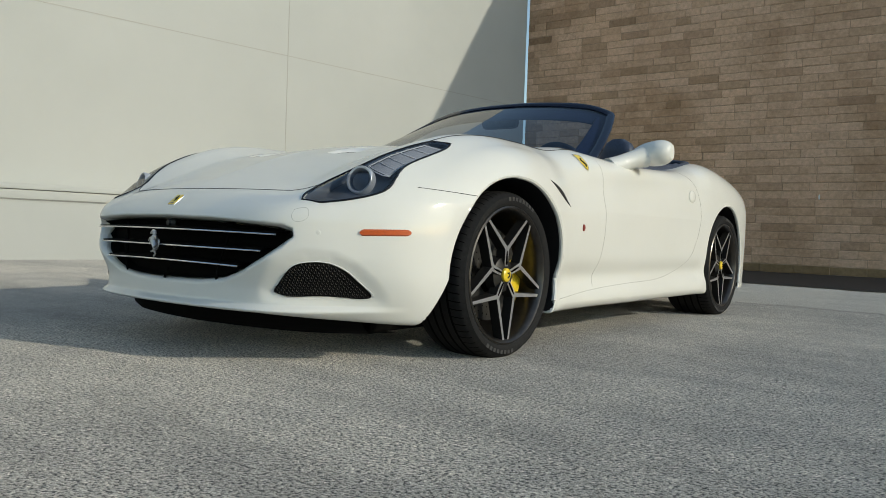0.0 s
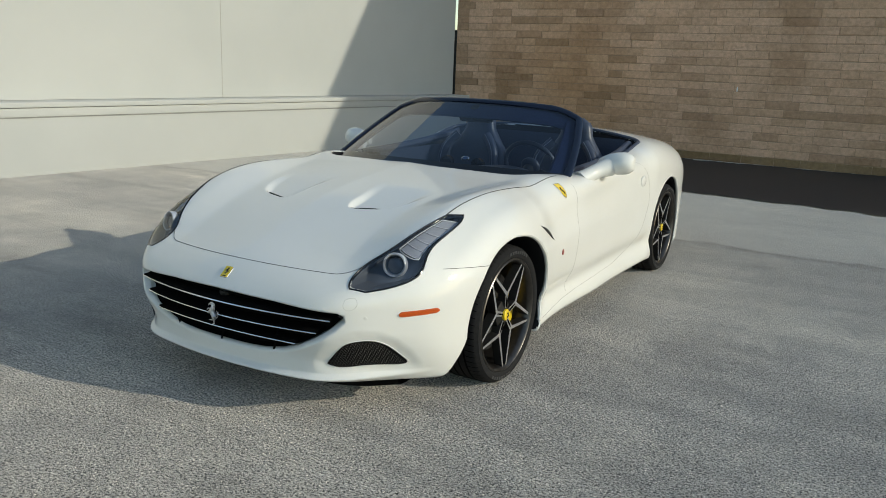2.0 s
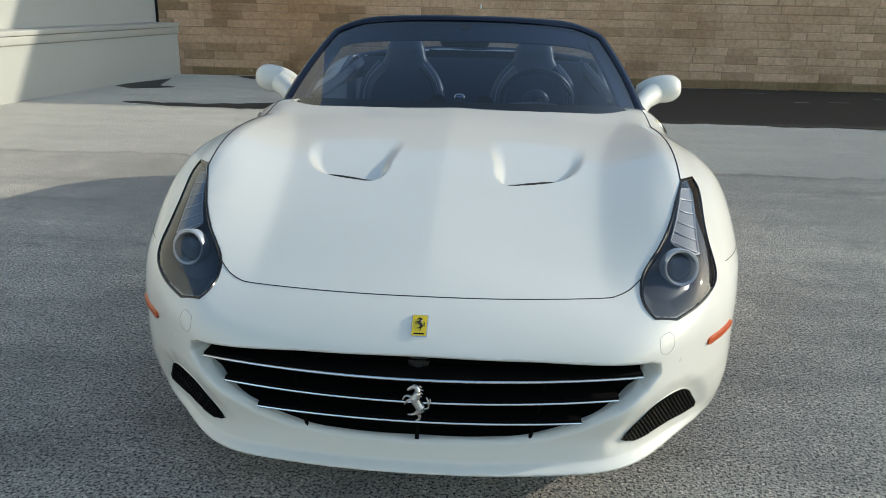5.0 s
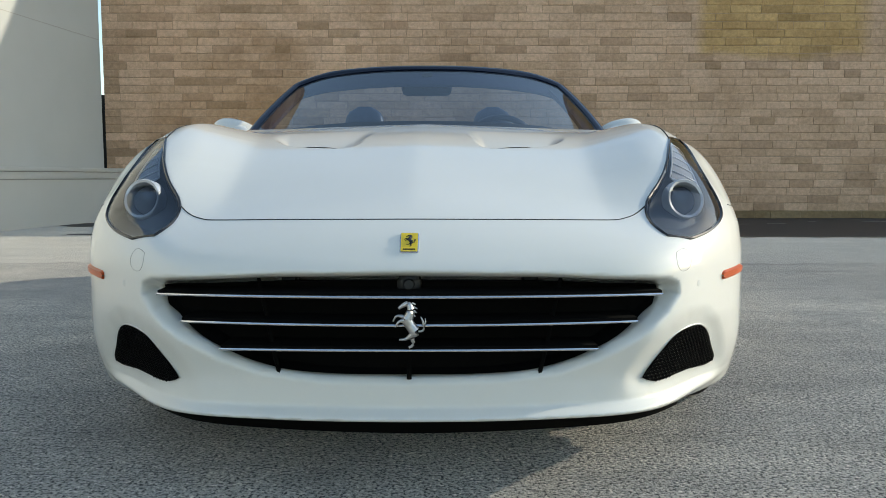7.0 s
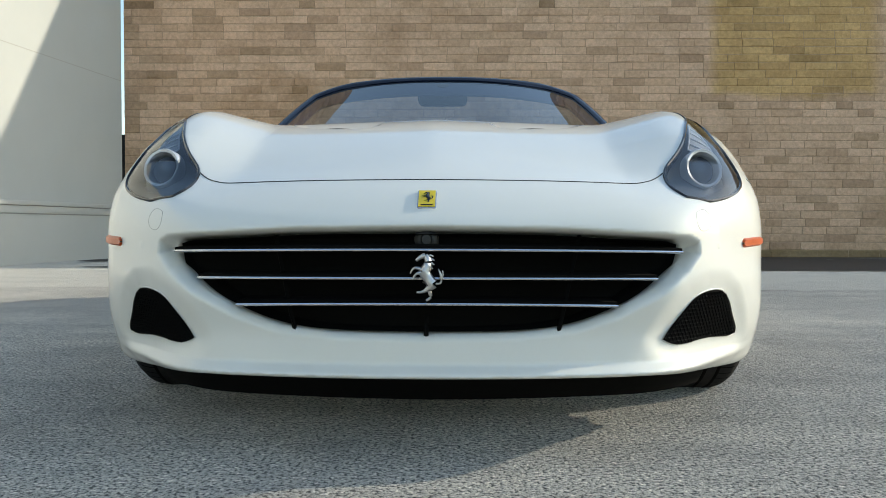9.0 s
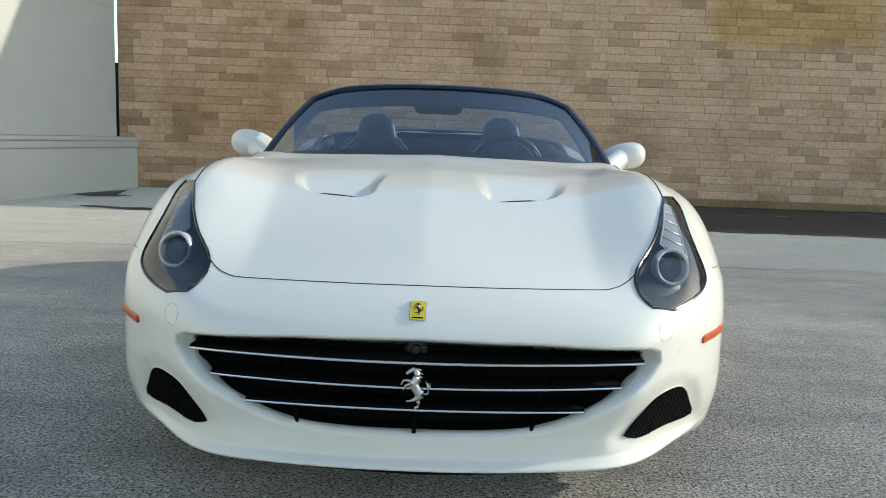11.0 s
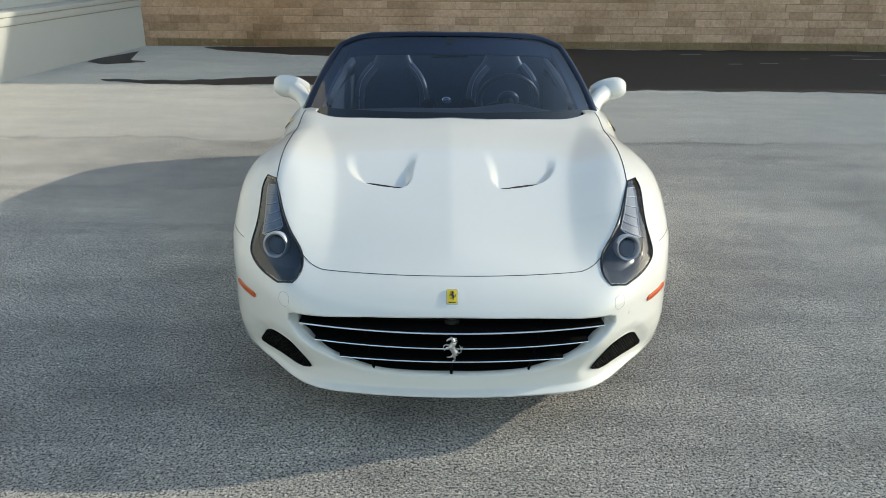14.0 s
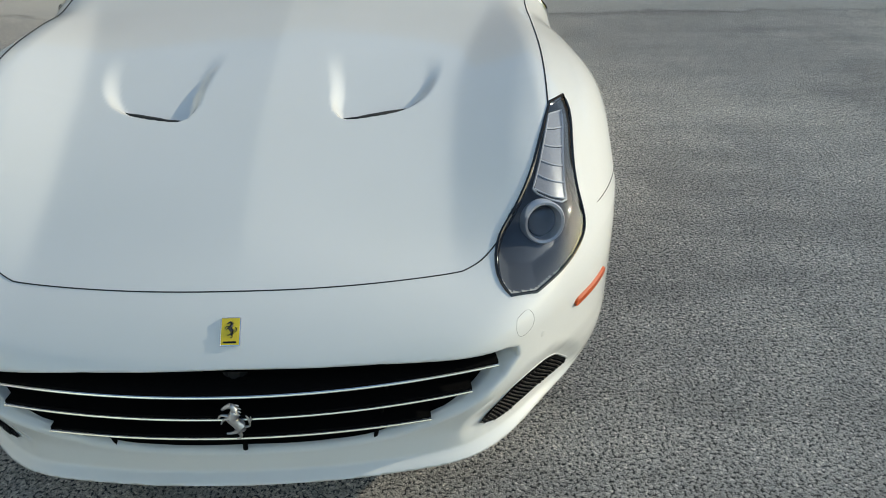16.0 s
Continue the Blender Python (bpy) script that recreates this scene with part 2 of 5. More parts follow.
CARPET = plain("black_carpet", (0.012, 0.013, 0.016), 0.95, vary=0.3, scale=300)
TRIM = plain("gloss_black_trim", (0.008, 0.009, 0.012), 0.12, vary=0.1)
CHROME = plain("brushed_chrome", (0.72, 0.73, 0.75), 0.18, 1.0, vary=0.05)
SATIN = plain("satin_silver", (0.50, 0.50, 0.51), 0.38, 0.85, vary=0.08)
RIM = plain("dark_grey_rim", (0.014, 0.0135, 0.013), 0.35, 0.0, vary=0.1)
RIM.node_tree.nodes["Principled BSDF"].inputs["Specular IOR Level"].default_value = 0.4
MACHINED = plain("machined_aluminium", (0.58, 0.58, 0.59), 0.30, 0.8, vary=0.06, scale=140)
BARREL = plain("bronze_grey_rim_barrel", (0.085, 0.078, 0.072), 0.3, 0.8, vary=0.15)
STEEL = plain("brake_disc_steel", (0.09, 0.088, 0.086), 0.4, 0.9, vary=0.15, scale=90)
YELLOW = plain("yellow_enamel", (0.78, 0.56, 0.03), 0.3, coat=0.6)
AMBER = plain("orange_marker_plastic", (0.50, 0.075, 0.006), 0.35, vary=0.15, scale=200)
REDMARK = plain("red_enamel", (0.22, 0.025, 0.015), 0.3)
PROJECTOR = plain("projector_glass", (0.13, 0.14, 0.165), 0.15, coat=0.5)
LAMPRING = plain("satin_lamp_ring", (0.50, 0.52, 0.57), 0.3, 0.3)
BEZEL = plain("lamp_bezel", (0.11, 0.122, 0.148), 0.28, 0.0)
LED = plain("ribbed_lamp_reflector", (0.40, 0.42, 0.48), 0.3, 0.0, vary=0.12, scale=150)
LEDRIB = plain("bright_lamp_rib", (0.80, 0.82, 0.87), 0.3, 0.0, vary=0.05, scale=150)
GLASS = glass_material("windscreen_glass", (0.40, 0.49, 0.62), ior=1.48)
LENS = glass_material("clear_lamp_cover", (0.84, 0.88, 0.92), 0.02, 1.75)
MIRROR = plain("mirror_silver", (0.9, 0.9, 0.9), 0.02, 1.0, vary=0.01)
MESHGRID = plain("black_honeycomb_mesh", (0.012, 0.012, 0.013), 0.5, 0.0)


# ---- building helpers ----
def finish(name, bm, material, smooth=True, parent=None, label="", angle=40):
    me = bpy.data.meshes.new(name)
    bm.to_mesh(me)
    bm.free()
    for mm in material if isinstance(material, (list, tuple)) else [material]:
        me.materials.append(mm)
    if smooth:
        me.shade_smooth()
        me.set_sharp_from_angle(angle=radians(angle))
    ob = new(name, me)
    if parent is not None:
        ob.parent = parent
    if label:
        ob["label"] = label
    return ob


def facing(bm, way):
    """Turns an open sheet so that its faces look along way."""
    bm.normal_update()
    if sum(f.normal.dot(Vector(way)) * f.calc_area() for f in bm.faces) < 0:
        bmesh.ops.reverse_faces(bm, faces=bm.faces)
    return bm


def part(name, bm, material, parent, label="", smooth=True, angle=40):
    return finish(name, bm, material, smooth, parent, label, angle)


def box(bm, lo, hi, m=None, bevel=0.0):
    r = bmesh.ops.create_cube(bm, size=1.0)
    vs = r["verts"]
    lo, hi = Vector(lo), Vector(hi)
    for v in vs:
        v.co = Vector([lo[i] + (v.co[i] + 0.5) * (hi[i] - lo[i]) for i in range(3)])
    if bevel:
        es = list({e for v in vs for e in v.link_edges})
        g = bmesh.ops.bevel(bm, geom=vs + es, offset=bevel, segments=2, affect="EDGES", profile=0.5)
        vs = list({v for f in g["faces"] for v in f.verts} | {v for v in vs if v.is_valid})
    if m is not None:
        bmesh.ops.transform(bm, matrix=m, verts=vs)
    return bm


def grid_mesh(rows, closed_u=False, closed_v=False, bm=None):
    """Quads over rows of points."""
    bm = bm or bmesh.new()
    vs = [[bm.verts.new(p) for p in row] for row in rows]
    nu, nv = len(vs), len(vs[0])
    for i in range(nu if closed_u else nu - 1):
        for j in range(nv if closed_v else nv - 1):
            a, b, c, d = vs[i][j], vs[i][(j + 1) % nv], vs[(i + 1) % nu][(j + 1) % nv], vs[(i + 1) % nu][j]
            bm.faces.new((a, b, c, d))
    return bm


def lathe(profile, steps, bm=None):
    """Turns a profile of (radius, x) about the x axis."""
    rows = []
    for k in range(steps):
        a = 2 * math.pi * k / steps
        rows.append([(x, r * math.cos(a), r * math.sin(a)) for r, x in profile])
    return grid_mesh(rows, closed_u=True, bm=bm)


def tube(points, radius, sides=6, bm=None, closed=False, radii=None):
    pts = [Vector(p) for p in points]
    n = len(pts)
    rows = []
    up = Vector((0.03, 0.02, 1)).normalized()
    for i, p in enumerate(pts):
        a = pts[(i - 1) % n] if closed or i > 0 else p
        b = pts[(i + 1) % n] if closed or i < n - 1 else p
        d = (b - a).normalized()
        s = d.cross(up)
        s = s.normalized() if s.length > 1e-4 else Vector((1, 0, 0))
        w = s.cross(d)
        r = float(radii[i]) if radii else radius
        rows.append([p + r * (math.cos(2 * math.pi * k / sides) * s + math.sin(2 * math.pi * k / sides) * w) for k in range(sides)])
    bm = grid_mesh(rows, closed_u=closed, closed_v=True, bm=bm)
    if not closed:
        bm.verts.ensure_lookup_table()
        total = len(bm.verts)
        first = total - n * sides
        bm.faces.new([bm.verts[first + k] for k in range(sides)][::-1])
        bm.faces.new([bm.verts[total - sides + k] for k in range(sides)])
    return bm


def spline(knots):
    """A natural cubic spline through (v, w) pairs, straight beyond its ends."""
    xs, ys = np.array([k[0] for k in knots], float), np.array([k[1] for k in knots], float)
    n, hh = len(xs), np.diff(xs)
    a, b = np.eye(n), np.zeros(n)
    for i in range(1, n - 1):
        a[i, i - 1], a[i, i], a[i, i + 1] = hh[i - 1], 2 * (hh[i - 1] + hh[i]), hh[i]
        b[i] = 6 * ((ys[i + 1] - ys[i]) / hh[i] - (ys[i] - ys[i - 1]) / hh[i - 1])
    c = np.linalg.solve(a, b)

    def at(v):
        v = np.asarray(v, float)
        u = np.clip(v, xs[0], xs[-1])
        i = np.clip(np.searchsorted(xs, u) - 1, 0, n - 2)
        p, q, g = u - xs[i], xs[i + 1] - u, hh[i]
        w = (c[i] * q**3 + c[i + 1] * p**3) / (6 * g) + (ys[i] / g - c[i] * g / 6) * q + (ys[i + 1] / g - c[i + 1] * g / 6) * p
        s0 = (ys[1] - ys[0]) / hh[0] - c[1] * hh[0] / 6
        s1 = (ys[-1] - ys[-2]) / hh[-1] + c[-2] * hh[-1] / 6
        return w + np.where(v < xs[0], (v - xs[0]) * s0, 0) + np.where(v > xs[-1], (v - xs[-1]) * s1, 0)

    return at


def curve_through(points, steps):
    """Points at even steps on a smooth curve through the given ones."""
    p = np.array(points, float)
    d = np.r_[0, np.cumsum(np.linalg.norm(np.diff(p, axis=0), axis=1))]
    s = [spline(list(zip(d, p[:, k]))) for k in range(p.shape[1])]
    return np.stack([f(np.linspace(0, d[-1], steps)) for f in s], axis=1)


# ---- the setting ----
WALL_A, WALL_B = Vector((-6.55, 1.5, 0)), Vector((-5.42, 10.85, 0))
ALONG = (WALL_B - WALL_A).normalized()
OUT = Vector((ALONG.y, -ALONG.x, 0))
WALL_FRAME = Matrix.Translation(WALL_A) @ Matrix((OUT, ALONG, Vector((0, 0, 1)))).transposed().to_4x4()


def build_ground():
    bm = bmesh.new()
    # one sheet: finer near the car, out to the horizon
    edges = [-400, -60, -20, -10, -6, -3, -1.5, 0, 1.5, 3, 6, 10, 20, 60, 400]
    rows = [[(x, y, 0) for x in edges] for y in edges]
    grid_mesh(rows, bm=bm)
    ob = finish("ground", bm, ASPHALT, smooth=False)
    tagged(ob, "weathered grey asphalt ground with coarse stones", "ground", kind="structure")


def build_white_wall():
    bm = bmesh.new()
    box(bm, (-1.2, -9.0, 0.87), (-0.34, 9.42, 6.6), WALL_FRAME)
    ob = finish("wall_west", bm, STUCCO, smooth=False)
    tagged(ob, "tall white painted stucco wall with score lines", "wall", kind="structure")
    bm = bmesh.new()
    box(bm, (-1.2, -9.0, -0.2), (0.0, 9.50, 0.69), WALL_FRAME)
    part("plinth", bm, STUCCO, ob, smooth=False)
    for name, lo, hi, out in (("fascia", 0.693, 0.796, 0.022), ("ledge", 0.803, 0.866, 0.042)):
        bm = bmesh.new()
        box(bm, (-1.2, -9.0, lo), (out, 9.50 + out, hi), WALL_FRAME, bevel=0.008)
        part(name, bm, STUCCO, ob, "white moulded ledge")
    # shade between fascia and ledge, drawn as a darker grey strip
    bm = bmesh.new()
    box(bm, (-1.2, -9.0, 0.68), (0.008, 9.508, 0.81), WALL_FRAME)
    part("shadow_joint", bm, plain("shadow_line_grey", (0.30, 0.30, 0.29), 0.9), ob, "grey strip drawn as the shadow line under the ledge", smooth=False)
    for lo, hi in (((-0.342, 3.725, 0.87), (-0.337, 3.737, 6.6)), ((-0.342, -9, 3.03), (-0.337, 9.42, 3.042)), ((-0.342, -5.6, 0.87), (-0.337, -5.588, 6.6))):
        bm = bmesh.new()
        box(bm, lo, hi, WALL_FRAME)
        part("score_line", bm, plain("score_line_grey", (0.42, 0.41, 0.38), 0.9), ob, smooth=False)


def build_brick_wall():
    bm = bmesh.new()
    x0, x1, y, h = -5.72, 30.0, 10.93, 6.8
    box(bm, (x0, y, -0.2), (x1, y + 0.3, h))
    wall = finish("wall_north", bm, MORTAR, smooth=False)
    tagged(wall, "tan split-face brick wall with dark stained courses", "wall", kind="structure")
    rng = random.Random(5)
    course, length, joint = 0.134, 0.53, 0.006

    def brick_points(w, hh):
        """A split face: proud, uneven, with worn edges above and below."""
        r = lambda a: rng.uniform(-a, a)
        pts = [(0, 0.04, 0), (w, 0.04, 0), (w, 0.04, hh), (0, 0.04, hh)]
        pts += [(0, 0.007, r(0.003)), (w, 0.007, r(0.003)), (w, 0.007, hh + r(0.003)), (0, 0.007, hh + r(0.003))]
        e, f = 0.004, 0.013
        pts += [(e, r(0.004), f + r(0.005)), (w / 2 + r(0.05), r(0.006), f + r(0.006)), (w - e, r(0.004), f + r(0.005))]
        pts += [(w - e, r(0.004), hh - f + r(0.005)), (w / 2 + r(0.05), r(0.006), hh - f + r(0.006)), (e, r(0.004), hh - f + r(0.005))]
        return pts

    quads = [(0, 1, 5, 4), (1, 2, 6, 5), (2, 3, 7, 6), (3, 0, 4, 7), (4, 5, 10, 9, 8), (5, 6, 11, 10), (6, 7, 13, 12, 11), (7, 4, 8, 13), (8, 9, 12, 13), (9, 10, 11, 12)]
    shapes = {}
    for tone, skin_of in enumerate((BRICK, BRICK_DARK, BRICK_MOSSY)):
        for k in range(7):
            me = bpy.data.meshes.new("brick")
            me.from_pydata(brick_points(length - joint, course - joint), [], quads)
            me.materials.append(skin_of)
            shapes[tone, k] = me
    verts, faces, tones = [], [], []
    single = 0
    rows = int(h / course)
    for r in range(rows):
        z = r * course + 0.004
        run = x0 - rng.choice((0.0, 0.13, 0.265))
        while run < 16.0:
            nxt = run + rng.choice((0.27, 0.41, 0.53, 0.53, 0.53))
            lo = max(run, x0)
            if nxt - lo > 0.1:
                dy = -0.005 - rng.random() * 0.010
                middle = (lo + nxt) / 2
                dark = r == 6 and (0.5 < middle < 1.03 or 1.7 < middle < 2.4) or lo == x0 and rng.random() < 0.6 or rng.random() < (0.13 if lo < -2.2 else 0.025)
                if r < 11 and -5.6 < lo and nxt < 9.0 and single < 300:
                    ob = new("brick", shapes[1 if dark else 2 if r == 0 else 0, rng.randrange(7)])
                    ob.parent = wall
                    ob.location = (lo, y + dy, z)
                    ob.scale = ((nxt - lo) / length, 1, 1)
                    single += 1
                else:
                    b = len(verts)
                    verts += [(lo + px, y + dy + py, z + pz) for px, py, pz in brick_points(nxt - lo - joint, course - joint)]
                    faces += [tuple(b + q for q in f) for f in quads]
                    tones += [1 if dark else 0] * len(quads)
            run = nxt
    me = bpy.data.meshes.new("brick_courses")
    me.from_pydata(verts, [], faces)
    me.materials.append(BRICK)
    me.materials.append(BRICK_DARK)
    me.polygons.foreach_set("material_index", tones)
    ob = new("brick_courses", me)
    ob.parent = wall
    ob["kind"] = "stuff"


build_ground()
build_white_wall()
build_brick_wall()


# ---- the car: its skin as one smooth implicit shape ----
def smax(a, b, k):
    hh = np.maximum(k - np.abs(a - b), 0) / k
    return np.maximum(a, b) + hh * hh * k * 0.25


def step(v, lo, hi):
    u = np.clip((v - lo) / (hi - lo), 0, 1)
    return u * u * (3 - 2 * u)


def hill(v, c, w):
    return np.exp(-(((v - c) / w) ** 2))


def poly_distance(u, v, pts):
    """Signed distance to a closed polygon, negative inside."""
    best = np.full(u.shape, 9.0)
    inside = np.zeros(u.shape, bool)
    for (ax, ay), (bx, by) in zip(pts, pts[1:] + pts[:1]):
        ex, ey = bx - ax, by - ay
        s = np.clip(((u - ax) * ex + (v - ay) * ey) / (ex * ex + ey * ey), 0, 1)
        best = np.minimum(best, np.hypot(u - ax - s * ex, v - ay - s * ey))
        hit = ((ay > v) != (by > v)) & (u < (bx - ax) * (v - ay) / ((by - ay) if by != ay else 1e-9) + ax)
        inside ^= hit
    return np.where(inside, -best, best)


NOSE = spline([(0, -0.990), (0.2, -0.982), (0.4, -0.955), (0.56, -0.905), (0.66, -0.825), (0.756, -0.715), (0.84, -0.606), (0.95, -0.40), (1.1, 0.1)])
SIDE = spline([(-1.1, 0.93), (-0.5, 0.955), (-0.3, 0.976), (-0.1, 0.993), (0.12, 0.996), (0.35, 0.972), (0.7, 0.948), (1.1, 0.936), (1.6, 0.932), (2.1, 0.945), (2.67, 0.957), (3.0, 0.94), (3.4, 0.87), (3.7, 0.75)])
RIDGE = spline([(-1.05, 0.44), (-0.975, 0.522), (-0.912, 0.582), (-0.831, 0.632), (-0.6, 0.728), (-0.33, 0.818), (0.0, 0.882), (0.3, 0.917), (0.6, 0.938), (0.9, 0.928), (1.3, 0.925), (1.7, 0.94), (2.05, 0.975), (2.4, 1.045), (2.7, 1.05), (3.1, 1.02), (3.4, 0.975), (3.7, 0.90)])
CROWN = spline([(-1.0, 0.05), (-0.8, 0.06), (-0.65, 0.03), (-0.5, 0.008), (-0.23, -0.010), (0.0, -0.010), (0.3, 0.006), (0.6, 0.010), (0.9, 0.020), (1.5, 0.03), (2.4, 0.04), (3.6, 0.08)])
ROUND = spline([(-1.1, 0.05), (-0.85, 0.06), (-0.7, 0.14), (-0.5, 0.26), (0.0, 0.26), (0.4, 0.23), (0.7, 0.16), (1.2, 0.08), (2.0, 0.10), (2.5, 0.2), (3.6, 0.2)])
COWL = spline([(0, 0.495), (0.25, 0.500), (0.5, 0.535), (0.7, 0.64), (0.82, 0.88)])

LAMP_IN = [(0.742, 0.842), (0.715, 0.815), (0.690, 0.785), (0.658, 0.744), (0.605, 0.690), (0.572, 0.652), (0.568, 0.622), (0.594, 0.592)]
LAMP_OUT = [(0.790, 0.838), (0.800, 0.815), (0.795, 0.785), (0.783, 0.735), (0.790, 0.685), (0.794, 0.640), (0.750, 0.606), (0.655, 0.583)]
LAMP_IN = [tuple(p) for p in curve_through(LAMP_IN, 28)]
LAMP_OUT = [tuple(p) for p in curve_through(LAMP_OUT, 28)]
LAMP = LAMP_OUT + LAMP_IN[::-1]
MOUTH = [(-0.3, 0.520), (0.0, 0.520), (0.3, 0.515), (0.5, 0.503), (0.578, 0.497), (0.602, 0.486), (0.607, 0.463), (0.575, 0.425), (0.512, 0.378), (0.42, 0.330), (0.33, 0.300), (0.2, 0.287), (0.0, 0.283), (-0.3, 0.283)]
FOG = [(0.532, 0.268), (0.550, 0.296), (0.578, 0.330), (0.605, 0.357), (0.645, 0.370), (0.690, 0.366), (0.722, 0.340), (0.748, 0.295), (0.762, 0.255), (0.754, 0.238), (0.70, 0.237), (0.62, 0.243), (0.555, 0.250)]
FOG = [(0.655 + (a - 0.653) * 1.05, max(0.302 + (b - 0.298) * 1.04, 0.260 - 0.03 * (a - 0.54))) for a, b in FOG]
THROAT = [(0.0, 0.507), (0.3, 0.503), (0.48, 0.494), (0.545, 0.488), (0.565, 0.478), (0.566, 0.462), (0.535, 0.425), (0.478, 0.384), (0.40, 0.343), (0.32, 0.315), (0.2, 0.300), (0.0, 0.297)]
SCOOP = [(0.132, 0.09), (0.150, -0.06), (0.168, -0.20), (0.180, -0.285), (0.204, -0.317), (0.245, -0.316), (0.30, -0.300), (0.355, -0.280), (0.405, -0.240), (0.443, -0.175), (0.470, -0.08), (0.490, 0.09)]
THROAT_BOTH = [(-0.3, 0.507)] + THROAT + [(-0.3, 0.297)]
SCOOP = [tuple(p) for p in curve_through(SCOOP, 40)]
AXLES = ((0.0, 0.330), (2.67, 0.335))


def hood_height(X, y):
    t = RIDGE(y) - CROWN(y) * (X / 0.7) ** 2
    # a crease down the middle, and flanks that rise to the wings
    front = step(y, -0.86, -0.66) * (1 - step(y, 0.40, 0.75))
    rise = np.interp(y, [-0.75, -0.5, -0.2, 0.0, 0.3, 0.6], [0.18, 0.27, 0.27, 0.27, 0.24, 0.15])
    line = np.interp(y, [-0.85, -0.5, -0.2, 0.1, 0.4, 0.6], [0.475, 0.475, 0.50, 0.56, 0.64, 0.70])
    flank = 0.5 * ((X - line) + np.sqrt((X - line) ** 2 + 0.022**2))
    t = t + front * (-0.050 * (np.sqrt(X * X + 0.012**2) - 0.012) * (1 - 0.2 * step(y, -0.05, 0.3)) + rise * flank * (1 - 0.6 * step(X, 0.70, 0.85)))
    return t


def arch_radius(k, y, z):
    """The wheel opening: round above, swept forward low down ahead of the front wheel and tucked in behind it."""
    ay, az = AXLES[k]
    low = np.clip((az - z) / 0.18, 0, 1) ** 1.2
    soft = np.clip((az + 0.06 - z) / 0.24, 0, 1) ** 2
    if k == 0:
        return 0.395 + np.where(y < ay, 0.112 * low, -0.034 * soft)
    return 0.395 + 0 * low


def skin(x, y, z, lamp=True, vent=True, wells=True):
    """Below zero inside the bodywork."""
    X = np.abs(x)
    yn = NOSE(X)
    slope = (NOSE(X + 0.004) - NOSE(X - 0.004)) / 0.008
    front = (yn - y) / np.sqrt(1 + slope * slope)
    side = X - SIDE(y)
    plan = smax(front, side, 0.135)
    ahead = 1 - step(y, -0.45, -0.25)
    flank = 1 - ahead
    # chin hollow, lip, sill and the scallop along the door
    shelf = step(z, 0.200, 0.228) * (1 - step(z, 0.27, 0.40)) + 0.35 * (1 - step(z, 0.178, 0.206))
    chin = ahead * (0.032 - 0.012 * step(X, 0.5, 0.8)) * shelf * (1 - step(y, -0.74, -0.50))
    groove = 0.70 + 0.06 * (y - 0.4)
    scallop = 0.013 * hill(z, groove, 0.085) * step(y, 0.30, 0.55) * (1 - step(y, 1.2, 2.1))
    sill = 0.028 * hill(z, 0.30, 0.06) - 0.01 * hill(z, 0.21, 0.05) + 0.35 * np.maximum(0.19 - z, 0) + 0.10 * np.maximum(z - 0.62, 0) * (1 - step(y, 2.1, 2.5))
    tuck = 2.0 * np.maximum(0.34 - z, 0) ** 2 * ahead * step(X, 0.42, 0.72) * (1 - 0.5 * step(y, -0.60, -0.42))
    tuck = tuck + 0.030 * step(-z, -0.55, -0.22) * step(y, 0.22, 0.40) * (1 - step(y, 0.6, 1.3))
    tumble = 0.17 * np.maximum(z - 0.60, 0) * step(y, -0.65, -0.35) * (1 - step(y, 0.5, 1.0))
    wall = plan + chin + tuck + tumble + flank * (sill * step(y, 0.3, 0.5) + scallop) * (1 - step(y, 2.15, 2.35))
    tail = y - (3.60 - 0.10 * (X / 0.8) ** 2 - 0.3 * np.maximum(0.5 - z, 0))
    wall = smax(wall, tail, 0.25)
    top = z - hood_height(X, y)
    f = smax(wall, top, ROUND(y))
    f = smax(f, 0.155 + ahead * (0.040 - 0.042 * step(X, 0.45, 0.85)) - z, 0.03)
    # air scoops on the bonnet
    deck = (z > 0.7) & (y > -0.4) & (y < 0.12) & (X < 0.55)
    if deck.any():
        d = poly_distance(X[deck], y[deck], SCOOP)
        wide = np.interp(y[deck], [-0.30, -0.20, 0.0], [0.020, 0.040, 0.055])
        f = f.copy()
        f[deck] = f[deck] + 0.024 * step(-d / wide, -0.1, 1.0) * (1 - step(y[deck], -0.26, 0.08))
    near = (y < 0.0) & (z > 0.2)
    if near.any():
        u, v = X[near], z[near]
        g = f[near]
        low = step(v, 0.44, 0.50)
        d = np.full(u.shape, 9.0)
        hole = np.full(u.shape, 9.0)
        k = (v > 0.25) & (v < 0.56) & (u < 0.66) & (y[near] < -0.6)
        d[k], hole[k] = poly_distance(u[k], v[k], MOUTH), poly_distance(u[k], v[k], THROAT_BOTH)
        g = g + (0.055 * step(-d, -0.010, 0.020 + 0.022 * (1 - low)) + 0.10 * step(-hole, -0.008, 0.012)) * (y[near] < -0.6)
        d = np.full(u.shape, 9.0)
        k = (v > 0.2) & (v < 0.46) & (u > 0.45) & (y[near] < -0.4)
        d[k] = poly_distance(u[k], v[k], FOG)
        g = g + 0.010 * step(-d, -0.055, 0.0) * step(v, 0.2, 0.245) * (y[near] < -0.4)
        if vent:
            g = g + 0.05 * step(-d, 0.002, 0.012) * (y[near] < -0.4)
        if lamp:
            d = np.full(u.shape, 9.0)
            k = (v > 0.56) & (v < 0.87) & (u > 0.54) & (u < 0.83) & (y[near] < -0.1)
            d[k] = poly_distance(u[k], v[k], LAMP)
            g = g + 0.045 * step(-d, 0.0, 0.012) * (u > 0.5) * (y[near] < -0.12)
        f = f.copy()
